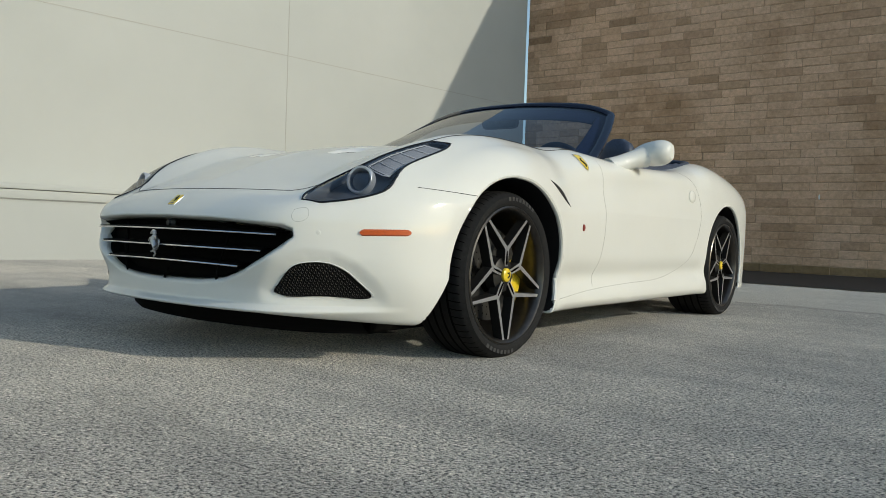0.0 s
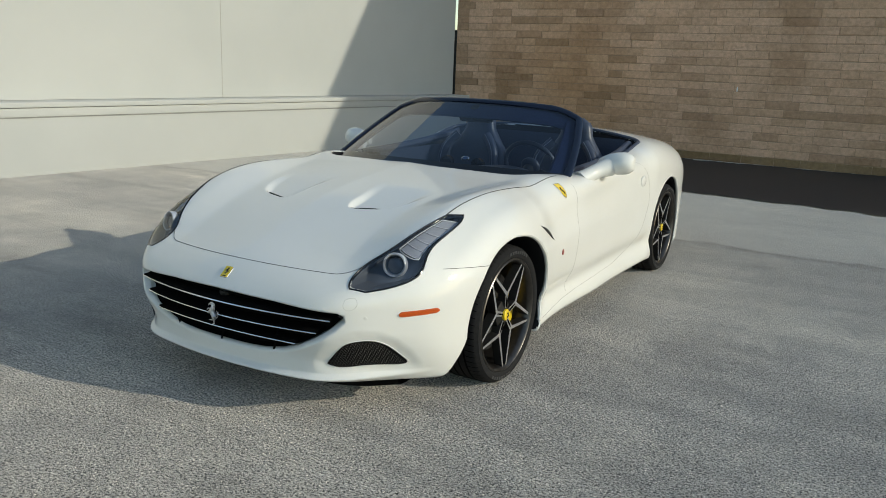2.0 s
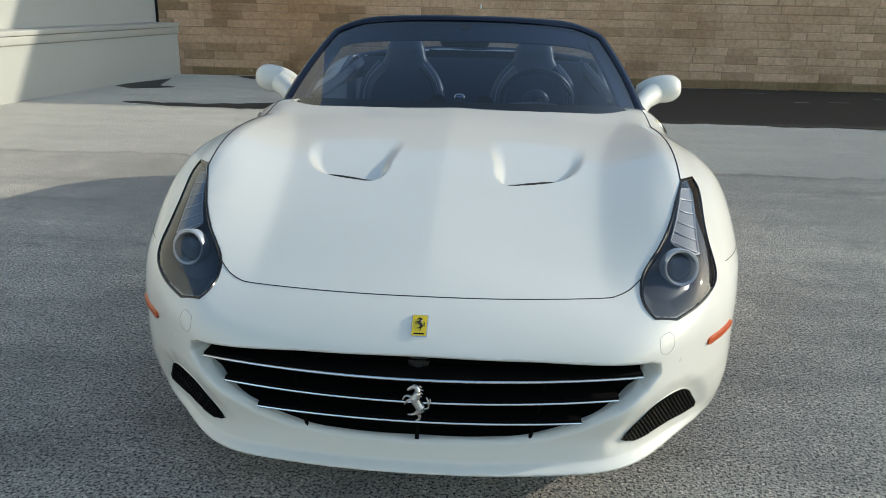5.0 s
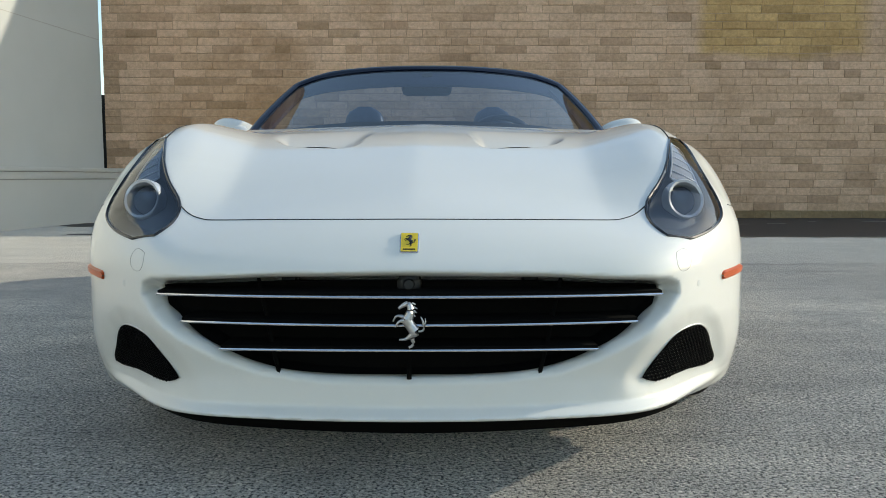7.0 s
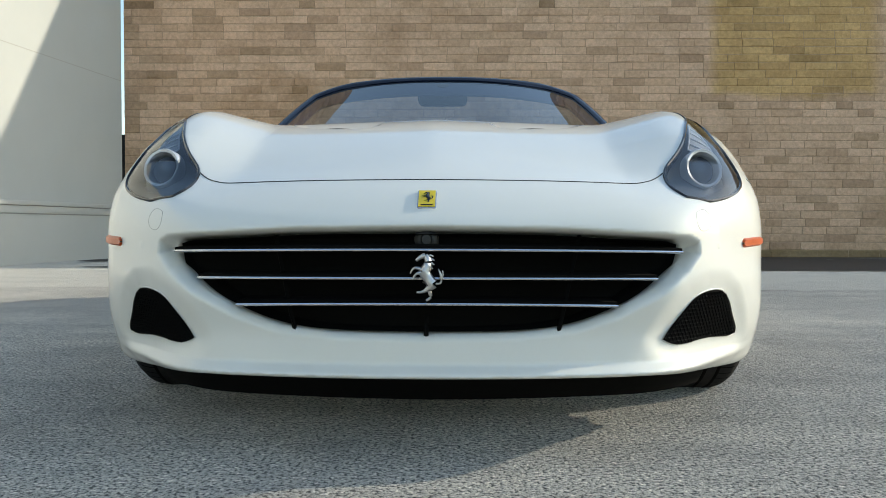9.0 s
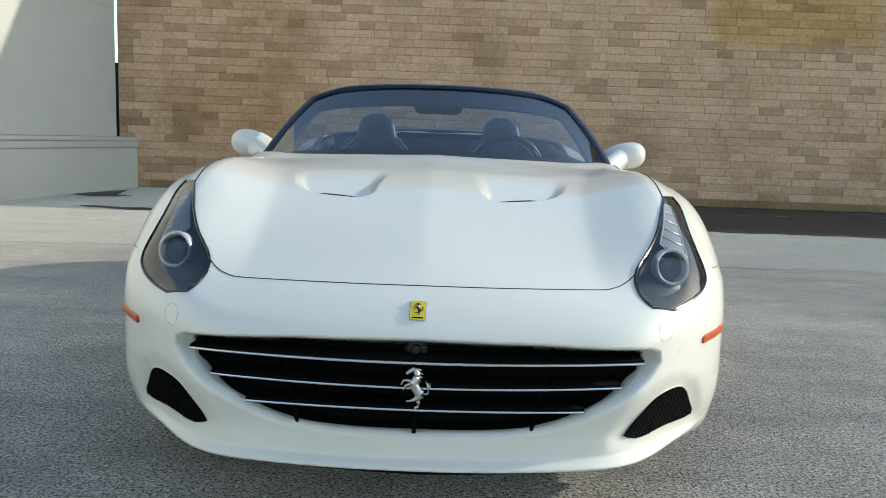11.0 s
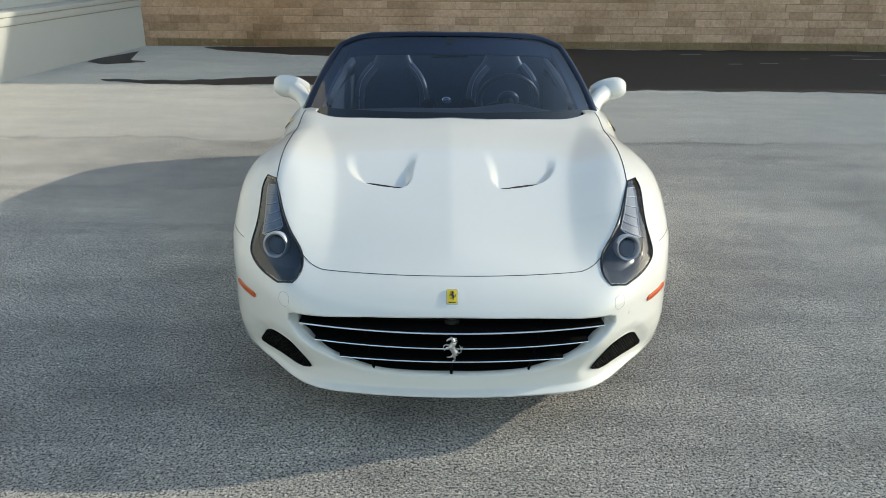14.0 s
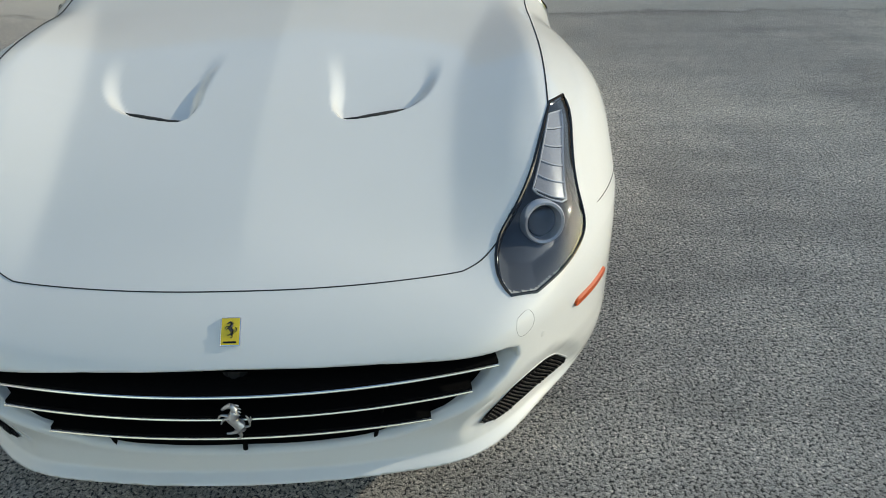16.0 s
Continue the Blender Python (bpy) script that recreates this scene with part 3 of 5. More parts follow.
        f[near] = g
    # wheel wells
    for k, (ay, az) in enumerate(AXLES if wells else ()):
        r = np.hypot(y - ay, z - az)
        well = np.maximum(r - arch_radius(k, y, z), 0.60 - X)
        f = smax(f, -well, 0.008)
    # open cabin
    pit = smax(smax(X - np.interp(y, [0.9, 1.1, 1.5, 2.1, 2.4], [0.73, 0.70, 0.745, 0.775, 0.775]), COWL(X) + 0.035 - y, 0.04), smax(y - 2.50 + 0.35 * np.maximum(X - 0.45, 0), 0.40 - z, 0.04), 0.05)
    return smax(f, -pit, 0.012)


def surface_net(fun, xs, ys, zs):
    """A smooth closed mesh of the surface where fun is zero (quads)."""
    gx, gy, gz = np.meshgrid(xs, ys, zs, indexing="ij")
    val = np.empty(gx.shape, np.float32)
    for j in range(0, len(ys), 40):
        s = np.s_[:, j : j + 40, :]
        val[s] = fun(gx[s], gy[s], gz[s])
    del gx, gy, gz
    inn = val < 0
    cell = np.zeros(tuple(n - 1 for n in val.shape), np.int8)
    for i in (0, 1):
        for j in (0, 1):
            for k in (0, 1):
                cell += inn[i : i + cell.shape[0], j : j + cell.shape[1], k : k + cell.shape[2]]
    act = np.argwhere((cell > 0) & (cell < 8))
    ids = np.full(cell.shape, -1, np.int64)
    ids[tuple(act.T)] = np.arange(len(act))
    axes = (np.asarray(xs), np.asarray(ys), np.asarray(zs))
    corner = {c: val[act[:, 0] + c[0], act[:, 1] + c[1], act[:, 2] + c[2]] for c in [(i, j, k) for i in (0, 1) for j in (0, 1) for k in (0, 1)]}
    total, count = np.zeros((len(act), 3)), np.zeros(len(act))
    for a in corner:
        for axis in range(3):
            if a[axis]:
                continue
            b = tuple(v + (n == axis) for n, v in enumerate(a))
            va, vb = corner[a], corner[b]
            m = (va < 0) != (vb < 0)
            t = np.where(m, va / np.where(m, va - vb, 1), 0)
            p = np.stack([axes[n][act[:, n] + a[n]] for n in range(3)], 1).astype(float)
            p[:, axis] += t * (axes[axis][act[:, axis] + 1] - axes[axis][act[:, axis]])
            total += p * m[:, None]
            count += m
    pts = total / count[:, None]
    quads = []
    for axis in range(3):
        o1, o2 = [n for n in range(3) if n != axis]
        lo = [slice(None)] * 3
        hi = [slice(None)] * 3
        lo[axis], hi[axis] = slice(0, -1), slice(1, None)
        change = np.argwhere(inn[tuple(lo)] != inn[tuple(hi)])
        ok = (change[:, o1] > 0) & (change[:, o2] > 0) & (change[:, o1] < val.shape[o1] - 1) & (change[:, o2] < val.shape[o2] - 1)
        change = change[ok]
        flip = inn[tuple(lo)][tuple(change.T)]
        c = []
        for d1, d2 in ((0, 0), (1, 0), (1, 1), (0, 1)):
            q = change.copy()
            q[:, o1] -= d1
            q[:, o2] -= d2
            c.append(ids[tuple(q.T)])
        c = np.stack(c, 1)
        if axis == 1:
            flip = ~flip
        c[~flip] = c[~flip][:, ::-1]
        quads.append(c)
    return pts, np.concatenate(quads)


def gradient(fun, p, e=0.0015):
    return np.stack([(fun(*(p + d).T) - fun(*(p - d).T)) / (2 * e) for d in np.eye(3) * e], 1)


def settle(fun, p, rounds=3, most=0.01):
    for _ in range(rounds):
        g = gradient(fun, p)
        d = fun(*p.T)[:, None] * g / np.maximum((g * g).sum(1), 0.05)[:, None]
        n = np.linalg.norm(d, axis=1, keepdims=True)
        p = p - d * np.minimum(1, most / np.maximum(n, 1e-9))
    return p


def on_skin(x, z, fun=None, lo=-1.15, hi=0.3):
    """The first y from the front at which the skin is met, for arrays of x and z."""
    fun = fun or BARE
    x, z = np.asarray(x, float), np.asarray(z, float)
    ys = np.linspace(lo, hi, 260)
    v = fun(*np.broadcast_arrays(x[None], ys[:, None], z[None]))
    k = np.argmax(v < 0, axis=0)
    a, b = ys[np.maximum(k - 1, 0)], ys[k]
    for _ in range(18):
        m = (a + b) / 2
        neg = fun(x, m, z) < 0
        a, b = np.where(neg, a, m), np.where(neg, m, b)
    return (a + b) / 2


def drop_on_skin(x, y, fun=None, top=1.15, low=0.3):
    fun = fun or BARE
    x, y = np.asarray(x, float), np.asarray(y, float)
    a, b = np.full(x.shape, top), np.full(x.shape, top)
    zs = np.linspace(top, low, 240)
    v = fun(*np.broadcast_arrays(x[None], y[None], zs[:, None]))
    k = np.argmax(v < 0, axis=0)
    a, b = zs[np.maximum(k - 1, 0)], zs[k]
    for _ in range(18):
        m = (a + b) / 2
        neg = fun(x, y, m) < 0
        a, b = np.where(neg, a, m), np.where(neg, m, b)
    return (a + b) / 2


def side_on_skin(y, z, sign=1, fun=None):
    fun = fun or BARE
    y, z = np.asarray(y, float), np.asarray(z, float)
    xs = np.linspace(1.1, 0.5, 160)
    v = fun(*np.broadcast_arrays(xs[:, None], y[None], z[None]))
    k = np.argmax(v < 0, axis=0)
    a, b = xs[np.maximum(k - 1, 0)], xs[k]
    for _ in range(18):
        m = (a + b) / 2
        neg = fun(m, y, z) < 0
        a, b = np.where(neg, a, m), np.where(neg, m, b)
    return sign * (a + b) / 2


def BARE(x, y, z):
    """The skin without the lamp recesses."""
    return skin(x, y, z, lamp=False)


def UNCUT(x, y, z):
    """The skin without lamp and vent recesses."""
    return skin(x, y, z, lamp=False, vent=False)


car = new("sports_car")
tagged(car, "pearl white open-top sports car parked on grey asphalt", "car")


def build_skin():
    xs = np.concatenate([np.arange(-0.0045, 0.44, 0.009), np.arange(0.4455, 0.80, 0.0068), np.arange(0.804, 1.0, 0.009)])
    ys = np.concatenate([np.arange(-1.06, 0.45, 0.0075), np.arange(0.45, 3.70, 0.0125)])
    zs = np.concatenate([np.arange(0.12, 0.18, 0.0085), np.arange(0.180, 0.55, 0.0064), np.arange(0.5515, 1.10, 0.0085)])
    pts, quads = surface_net(skin, xs, ys, zs)
    seam = np.abs(pts[:, 0]) < 0.0044
    pts = settle(skin, pts)
    pts[seam, 0] = 0
    nrm = gradient(skin, pts, 0.003)
    nrm[seam, 0] = 0
    nrm /= np.maximum(np.linalg.norm(nrm, axis=1, keepdims=True), 1e-9)
    n = len(pts)
    other = np.arange(n) + n
    other[seam] = np.arange(n)[seam]
    both = np.concatenate([pts, pts * (-1, 1, 1)])
    normals = np.concatenate([nrm, nrm * (-1, 1, 1)])
    faces = np.concatenate([quads, other[quads][:, ::-1]])
    mid = both[faces].mean(1)
    fn = normals[faces].mean(1)
    X, y, z = np.abs(mid[:, 0]), mid[:, 1], mid[:, 2]
    depth = BARE(mid[:, 0], mid[:, 1], mid[:, 2])
    # what each face belongs to
    well = np.zeros(len(mid), bool)
    closed = skin(mid[:, 0], y, z, False, False, False)
    for k, (ay, az) in enumerate(AXLES):
        reach = np.hypot(y - ay, z - az)
        well |= (reach < arch_radius(k, y, z) + 0.008) & (X > 0.585) & (closed < -0.010)
    cabin = (y > COWL(X) + 0.03) & (y < 2.51) & (X < 0.785) & ((z < RIDGE(y) - CROWN(y) * (X / 0.7) ** 2 - 0.02) | (fn[:, 2] < 0.3)) & (z > 0.38)
    under = (fn[:, 2] < -0.975) & (z < 0.24)
    vent_depth = UNCUT(mid[:, 0], mid[:, 1], mid[:, 2])
    mouth_of_vent = (vent_depth < -0.008) & (poly_distance(X, z, FOG) < 0.0) & (y < -0.4)
    bucket = (depth < -0.004) & (poly_distance(X, z, LAMP) < 0.006) & (y < -0.1)
    edge_y = np.interp(X, [0, 0.49, 0.575, 0.62, 0.66, 0.70, 0.745, 0.79], [-0.834, -0.768, -0.705, -0.60, -0.51, -0.38, -0.22, 0.80])
    hood = (y > edge_y) & (y < COWL(X) + 0.02) & (fn[:, 2] > 0.4) & (X < 0.8)
    bumper = (y < -0.30) & ~hood & (z < np.interp(y, [-0.8, -0.52, -0.30], [0.66, 0.655, 0.64]) + 0.2 * (y < -0.53))
    door = (y > 0.93) & (y < 2.1 - 0.35 * np.maximum(0.55 - z, 0)) & (z > 0.27) & (X > 0.72)
    sill = (y > 0.3) & (y < 2.35) & (z <= 0.27)
    rest = ~(well | cabin | under | bucket | hood | bumper | door | sill)
    quarter = rest & (y > 1.5)
    fender = rest & ~quarter
    left, right = mid[:, 0] < 0, mid[:, 0] >= 0
    pieces = [
        ("bonnet", hood, PAINT, "pearl white bonnet with two air scoops"), ("front_bumper", bumper, PAINT, ""),
        ("front_fender", fender & left, PAINT, ""), ("front_fender", fender & right, PAINT, ""),
        ("door", door & left, PAINT, ""), ("door", door & right, PAINT, ""),
        ("sill", sill & left, PAINT, ""), ("sill", sill & right, PAINT, ""),
        ("rear_quarter", quarter, PAINT, ""),
        ("cabin_tub", cabin, CARPET, "dark cabin lining"), ("underbody", under, BLACK, "black underside"),
        ("vent_throat", mouth_of_vent & left, BLACK, "black throat of the air inlet"), ("vent_throat", mouth_of_vent & right, BLACK, "black throat of the air inlet"), ("lamp_bucket", bucket & left, BEZEL, "dark lamp housing"), ("lamp_bucket", bucket & right, BEZEL, "dark lamp housing"),
    ] + [
        ("wheel_well", well & s & e, BLACK, "black wheel arch liner") for s in (left, right) for e in (y < 1.3, y > 1.3)
    ]
    taken = np.zeros(len(mid), bool)
    order = ["vent_throat", "lamp_bucket", "cabin_tub", "wheel_well", "underbody", "bonnet"]
    masks = {}
    for name in order:
        for k, p in enumerate(pieces):
            if p[0] == name:
                masks[k] = p[1] & ~taken
                taken |= masks[k]
    for k, p in enumerate(pieces):
        if k not in masks:
            masks[k] = p[1] & ~taken
            taken |= masks[k]
    for k, (name, _, mat, label) in enumerate(pieces):
        sel = faces[masks[k]]
        if not len(sel):
            continue
        used, back = np.unique(sel, return_inverse=True)
        me = bpy.data.meshes.new(name)
        me.from_pydata(both[used].tolist(), [], back.reshape(-1, 4).tolist())
        me.materials.append(mat)
        me.shade_smooth()
        if name not in ("cabin_tub", "wheel_well", "underbody"):
            me.normals_split_custom_set_from_vertices(normals[used].tolist())
        ob = new(name, me)
        ob.parent = car
        if label:
            ob["label"] = label


build_skin()


# ---- lamps, grille, vents and badges ----
def mirrored(points, sign):
    return [(sign * p[0], p[1], p[2]) for p in points]


def patch_rows(inner, outer, across, sign, lift):
    """Rows of points on the skin between two edge curves given in x and z."""
    rows = []
    for (ax, az), (bx, bz) in zip(inner, outer):
        t = np.linspace(0, 1, across)
        x, z = ax + (bx - ax) * t, az + (bz - az) * t
        y = on_skin(x, z)
        rows.append([(sign * px, py - lift, pz + lift * 0.4) for px, py, pz in zip(x, y, z)])
    return rows


def skin_loop(points, lift=0.0):
    x, z = np.array([p[0] for p in points]), np.array([p[1] for p in points])
    y = on_skin(x, z)
    return [(a, b - lift, c) for a, b, c in zip(x, y, z)]


def build_headlight(sign):
    rows = patch_rows(LAMP_IN, LAMP_OUT, 10, sign, 0.001)
    cover = part("headlight", facing(grid_mesh(rows), (0, -1, 0.5)), LENS, car, "swept headlight with clear cover and LED strip")
    cover.visible_shadow = False
    loop = mirrored(skin_loop(LAMP, 0.001), sign)
    part("lamp_seal", tube(loop, 0.0040, 6, closed=True), TRIM, cover, "black rubber lamp seal")
    # black printed border just under the edge of the cover
    rows = []
    for inset, depth in ((0.0, 0.0015), (0.5, 0.003), (1.0, 0.006)):
        dt, du = 0.018 * inset, 0.05 * inset
        ts, us = np.linspace(dt, 1 - dt, 34), np.linspace(du, 1 - du, 9)
        loop = [(t, du) for t in ts] + [(1 - dt, u) for u in us[1:]] + [(t, 1 - du) for t in ts[::-1][1:]] + [(dt, u) for u in us[::-1][1:-1]]
        x, z = [], []
        for t, u in loop:
            q = t * (len(LAMP_IN) - 1)
            a = [np.interp(q, range(len(LAMP_IN)), [p[k] for p in LAMP_IN]) for k in (0, 1)]
            b = [np.interp(q, range(len(LAMP_OUT)), [p[k] for p in LAMP_OUT]) for k in (0, 1)]
            x.append(a[0] + (b[0] - a[0]) * u)
            z.append(a[1] + (b[1] - a[1]) * u)
        y = on_skin(np.array(x), np.array(z))
        rows.append([(sign * px, py + depth, pz - depth * 0.4) for px, py, pz in zip(x, y, z)])
    part("cover_border", grid_mesh(rows, closed_v=True), TRIM, cover, "black border of the lamp cover")
    # projector: a chrome ring, a dark barrel and a glass eye
    cx, cz = 0.690, 0.672
    cy = float(on_skin(np.array([cx]), np.array([cz]))[0]) + 0.025
    aim = Matrix.Translation((sign * cx, cy, cz)) @ Euler((radians(-14), 0, radians(14 * sign))).to_matrix().to_4x4()
    bm = lathe([(0.052, 0.028), (0.052, 0.001), (0.049, -0.003), (0.043, -0.001), (0.037, 0.026)], 48)
    bmesh.ops.transform(bm, matrix=aim @ pose(0, 0, 0, 0, 0, 90), verts=bm.verts)
    part("projector_ring", bm, LAMPRING, cover, "bright projector ring")
    bm = bmesh.new()
    bmesh.ops.create_uvsphere(bm, u_segments=28, v_segments=14, radius=0.037)
    bmesh.ops.transform(bm, matrix=aim @ Matrix.Translation((0, 0.022, 0)) @ Matrix.Diagonal((1, 0.55, 1, 1)), verts=bm.verts)
    part("projector_lens", bm, PROJECTOR, cover, "dark glass projector lens")
    # LED strip: a pale tray of five cells between bright ribs, in the narrow upper part
    n = len(LAMP_IN)

    def spot(t, u, depth):
        i = min(int(t * (n - 1)), n - 2)
        w = t * (n - 1) - i
        a = [LAMP_IN[i][q] * (1 - w) + LAMP_IN[i + 1][q] * w for q in (0, 1)]
        b = [LAMP_OUT[i][q] * (1 - w) + LAMP_OUT[i + 1][q] * w for q in (0, 1)]
        x, z = a[0] + (b[0] - a[0]) * u, a[1] + (b[1] - a[1]) * u
        y = float(on_skin(np.array([x]), np.array([z]), UNCUT)[0])
        return (sign * x, y + depth, z - depth * 0.5)

    t0, t1, count = 0.06, 0.43, 5
    step_t = (t1 - t0) / count
    for k in range(count):
        a, b = t0 + k * step_t, t0 + (k + 1) * step_t - 0.006
        cell = [[spot(t, u, 0.010 + 0.026 * u) for u in np.linspace(0.16, 0.74, 7)] for t in np.linspace(a, b, 5)]
        part("led_cell", grid_mesh(cell), LED, cover, "pale ribbed LED cell")
        part("led_rib", tube([spot(b, u, 0.008 + 0.026 * u) for u in np.linspace(0.15, 0.76, 9)], 0.0019, 6), LEDRIB, cover, "bright rib between LED cells")
    rim = [spot(t, 0.13, 0.009) for t in np.linspace(t0, t1, 18)] + [spot(t1 + 0.012, u, 0.007 + 0.024 * u) for u in np.linspace(0.22, 0.66, 6)] + [spot(t, 0.76, 0.026) for t in np.linspace(t1, t0, 18)]
    part("led_frame", tube(rim, 0.0024, 6, closed=True), LEDRIB, cover, "bright frame round the LED strip")


# an upright ornament drawn as plain tapered strokes
ORNAMENT = [
    ([(-0.019, 0.452), (-0.010, 0.459), (0.000, 0.463)], (0.0032, 0.0045, 0.006)),
    ([(0.000, 0.464), (0.006, 0.452), (0.004, 0.440), (-0.001, 0.429)], (0.005, 0.008, 0.010, 0.012)),
    ([(0.009, 0.464), (0.017, 0.461)], (0.0022, 0.0010)),
    ([(0.012, 0.456), (0.020, 0.452)], (0.0022, 0.0010)),
    ([(0.012, 0.448), (0.019, 0.443)], (0.0022, 0.0010)),
    ([(0.010, 0.440), (0.016, 0.435)], (0.0022, 0.0010)),
    ([(-0.003, 0.431), (0.005, 0.417), (0.014, 0.404)], (0.0125, 0.0110, 0.0120)),
    ([(-0.008, 0.434), (-0.024, 0.436), (-0.031, 0.425)], (0.0045, 0.0026, 0.0016)),
    ([(-0.008, 0.427), (-0.019, 0.424), (-0.026, 0.413)], (0.0045, 0.0026, 0.0016)),
    ([(0.016, 0.402), (0.009, 0.388), (0.012, 0.378), (0.002, 0.369)], (0.010, 0.0052, 0.0032, 0.0026)),
    ([(0.010, 0.398), (-0.003, 0.388), (-0.018, 0.386)], (0.007, 0.0035, 0.0020)),
    ([(0.022, 0.404), (0.031, 0.405), (0.033, 0.420), (0.027, 0.435)], (0.0024, 0.0022, 0.0028, 0.0010)),
    ([(0.032, 0.414), (0.037, 0.424), (0.036, 0.432)], (0.0018, 0.0018, 0.0008)),
]


def build_grille():
    bars = ((0.562, 0.468, 0.474), (0.504, 0.410, 0.414), (0.413, 0.353, 0.360))
    half_edge = curve_through(THROAT, 46)
    ring = np.concatenate([half_edge, half_edge[::-1][1:-1] * (-1, 1)])
    rim_y = on_skin(ring[:, 0] * 1.015, 0.40 + (ring[:, 1] - 0.40) * 1.09) + 0.002
    rows = []
    for k, (shrink, sink) in enumerate(((1.0, 0.0), (0.97, 0.02), (0.93, 0.04), (0.7, 0.05), (0.35, 0.05), (0.02, 0.05))):
        x, z = ring[:, 0] * shrink, 0.40 + (ring[:, 1] - 0.40) * shrink
        back = -0.935 + 0.090 * np.abs(x / 0.56) ** 2
        y = rim_y if k == 0 else np.minimum(rim_y + sink, back + 0.02)
        rows.append(list(zip(x, y, z)))
    grille = part("grille", grid_mesh(rows, closed_v=True), VOID, car, "black grille opening with three thin chrome bars")
    for half, z_end, z_mid in bars:
        xs = np.linspace(-half, half, 41)
        yb = -0.992 + 0.088 * (np.abs(xs) / 0.56) ** 2
        zz = z_mid + (z_end - z_mid) * (xs / half) ** 2
        part("grille_bar", tube([(x, y, z) for x, y, z in zip(xs, yb, zz)], 0.0034, 8), CHROME, grille, "thin chrome grille bar")
        low = [[(x, y + 0.003 + d, z + 0.002 - 0.05 * d + 0.5 * d * 0.2) for x, y, z in zip(xs * (1 - 0.25 * d), yb, zz)] for d in (0.0, 0.02, 0.045, 0.07)]
        high = [[(x, y, z + 0.006) for x, y, z in r] for r in low]
        part("grille_blade", grid_mesh(low + high[::-1], closed_u=True), VOID, grille, "black blade behind the bar")
    for top_x, low_x in ((-0.335, -0.285), (0.0, 0.0), (0.335, 0.285)):
        pts = [(top_x, -0.905, 0.505), (low_x + (top_x - low_x) * 0.2, -0.935, 0.33), (low_x, -0.955 + 0.09 * (low_x / 0.56) ** 2, 0.288)]
        if not top_x:
            pts = pts[1:]
        part("grille_strut", tube(pts, 0.0055, 4), VOID, grille, smooth=False)
    bm = lathe([(0.0, -0.012), (0.010, -0.012), (0.013, -0.006), (0.020, -0.004), (0.027, 0.004), (0.027, 0.03)], 28)
    bmesh.ops.transform(bm, matrix=pose(0, -0.935, 0.495, 0, 0, 90), verts=bm.verts)
    part("parking_camera", bm, BLACK, grille, "round black camera behind the grille")
    for x in (-0.27, 0.27):
        bm = lathe([(0.0, -0.006), (0.014, -0.006), (0.018, 0.0), (0.018, 0.03)], 20)
        bmesh.ops.transform(bm, matrix=pose(x, -0.885, 0.500, 0, 0, 90), verts=bm.verts)
        part("sensor", bm, BLACK, grille)
    # upright silver ornament, drawn as plain strokes
    bm = bmesh.new()
    for pts, radii in ORNAMENT:
        p = curve_through([(x, -1.004, z) for x, z in pts], 9)
        r = np.interp(np.linspace(0, 1, 9), np.linspace(0, 1, len(radii)), radii)
        tube(p, 0, 8, bm, radii=list(r))
    part("grille_ornament", bm, SATIN, grille, "small silver upright ornament", angle=85)


def build_fog_vent(sign):
    pts = FOG
    c = (sum(p[0] for p in pts) / len(pts), sum(p[1] for p in pts) / len(pts))
    ring = [(x, z) for x, z in curve_through(pts + pts[:1], 49)[:-1]]
    rows = []
    for s in (1.0, 0.97, 0.94, 0.9, 0.86, 0.8, 0.72, 0.6, 0.4, 0.2, 0.02):
        loop = [(c[0] + (x - c[0]) * s, c[1] + (z - c[1]) * s) for x, z in ring]
        x, z = np.array([p[0] for p in loop]), np.array([p[1] for p in loop])
        y = on_skin(x, z, UNCUT)
        rows.append([(sign * a, b - 0.003, d) for a, b, d in zip(x, y, z)])
    vent = part("fog_vent", grid_mesh(rows, closed_v=True), VOID, car, "black mesh air inlet in the bumper")
    bm = bmesh.new()
    step_u, step_v = 0.0105, 0.0105
    px, pz = [], []
    for i in range(-2, 30):
        for j in range(0, 18):
            u = 0.53 + i * step_u + (0.5 * step_u if j % 2 else 0)
            v = 0.232 + j * step_v * 0.87
            px.append(u)
            pz.append(v)
    px, pz = np.array(px), np.array(pz)
    ok = poly_distance(px, pz, [tuple(p) for p in ring]) < -0.002
    ys = on_skin(px[ok], pz[ok], UNCUT) - 0.006
    yd = on_skin(px[ok] + 0.01, pz[ok], UNCUT) - 0.006
    yu = on_skin(px[ok], pz[ok] + 0.01, UNCUT) - 0.006
    for u, v, y, slope, lean in zip(px[ok], pz[ok], ys, (yd - ys) / 0.01, (yu - ys) / 0.01):
        w = Vector((0, max(-1.5, min(1.5, lean)), 1)).normalized()
        slope = max(-2.5, min(2.5, slope))
        t = Vector((1, slope, 0)).normalized()
        ringv = []
        for k in range(6):
            a = math.pi / 6 + k * math.pi / 3
            q = Vector((u, y, v)) + t * (0.0052 * math.cos(a)) + w * (0.0052 * math.sin(a))
            r = Vector((u, y + 0.004, v)) + t * (0.0034 * math.cos(a)) + w * (0.0034 * math.sin(a))
            ringv.append((bm.verts.new((sign * q.x, q.y, q.z)), bm.verts.new((sign * r.x, r.y, r.z))))
        for k in range(6):
            a, b = ringv[k], ringv[(k + 1) % 6]
            bm.faces.new((a[0], b[0], b[1], a[1]))
    part("vent_mesh", bm, MESHGRID, vent, "black honeycomb mesh", smooth=False)["kind"] = "stuff"


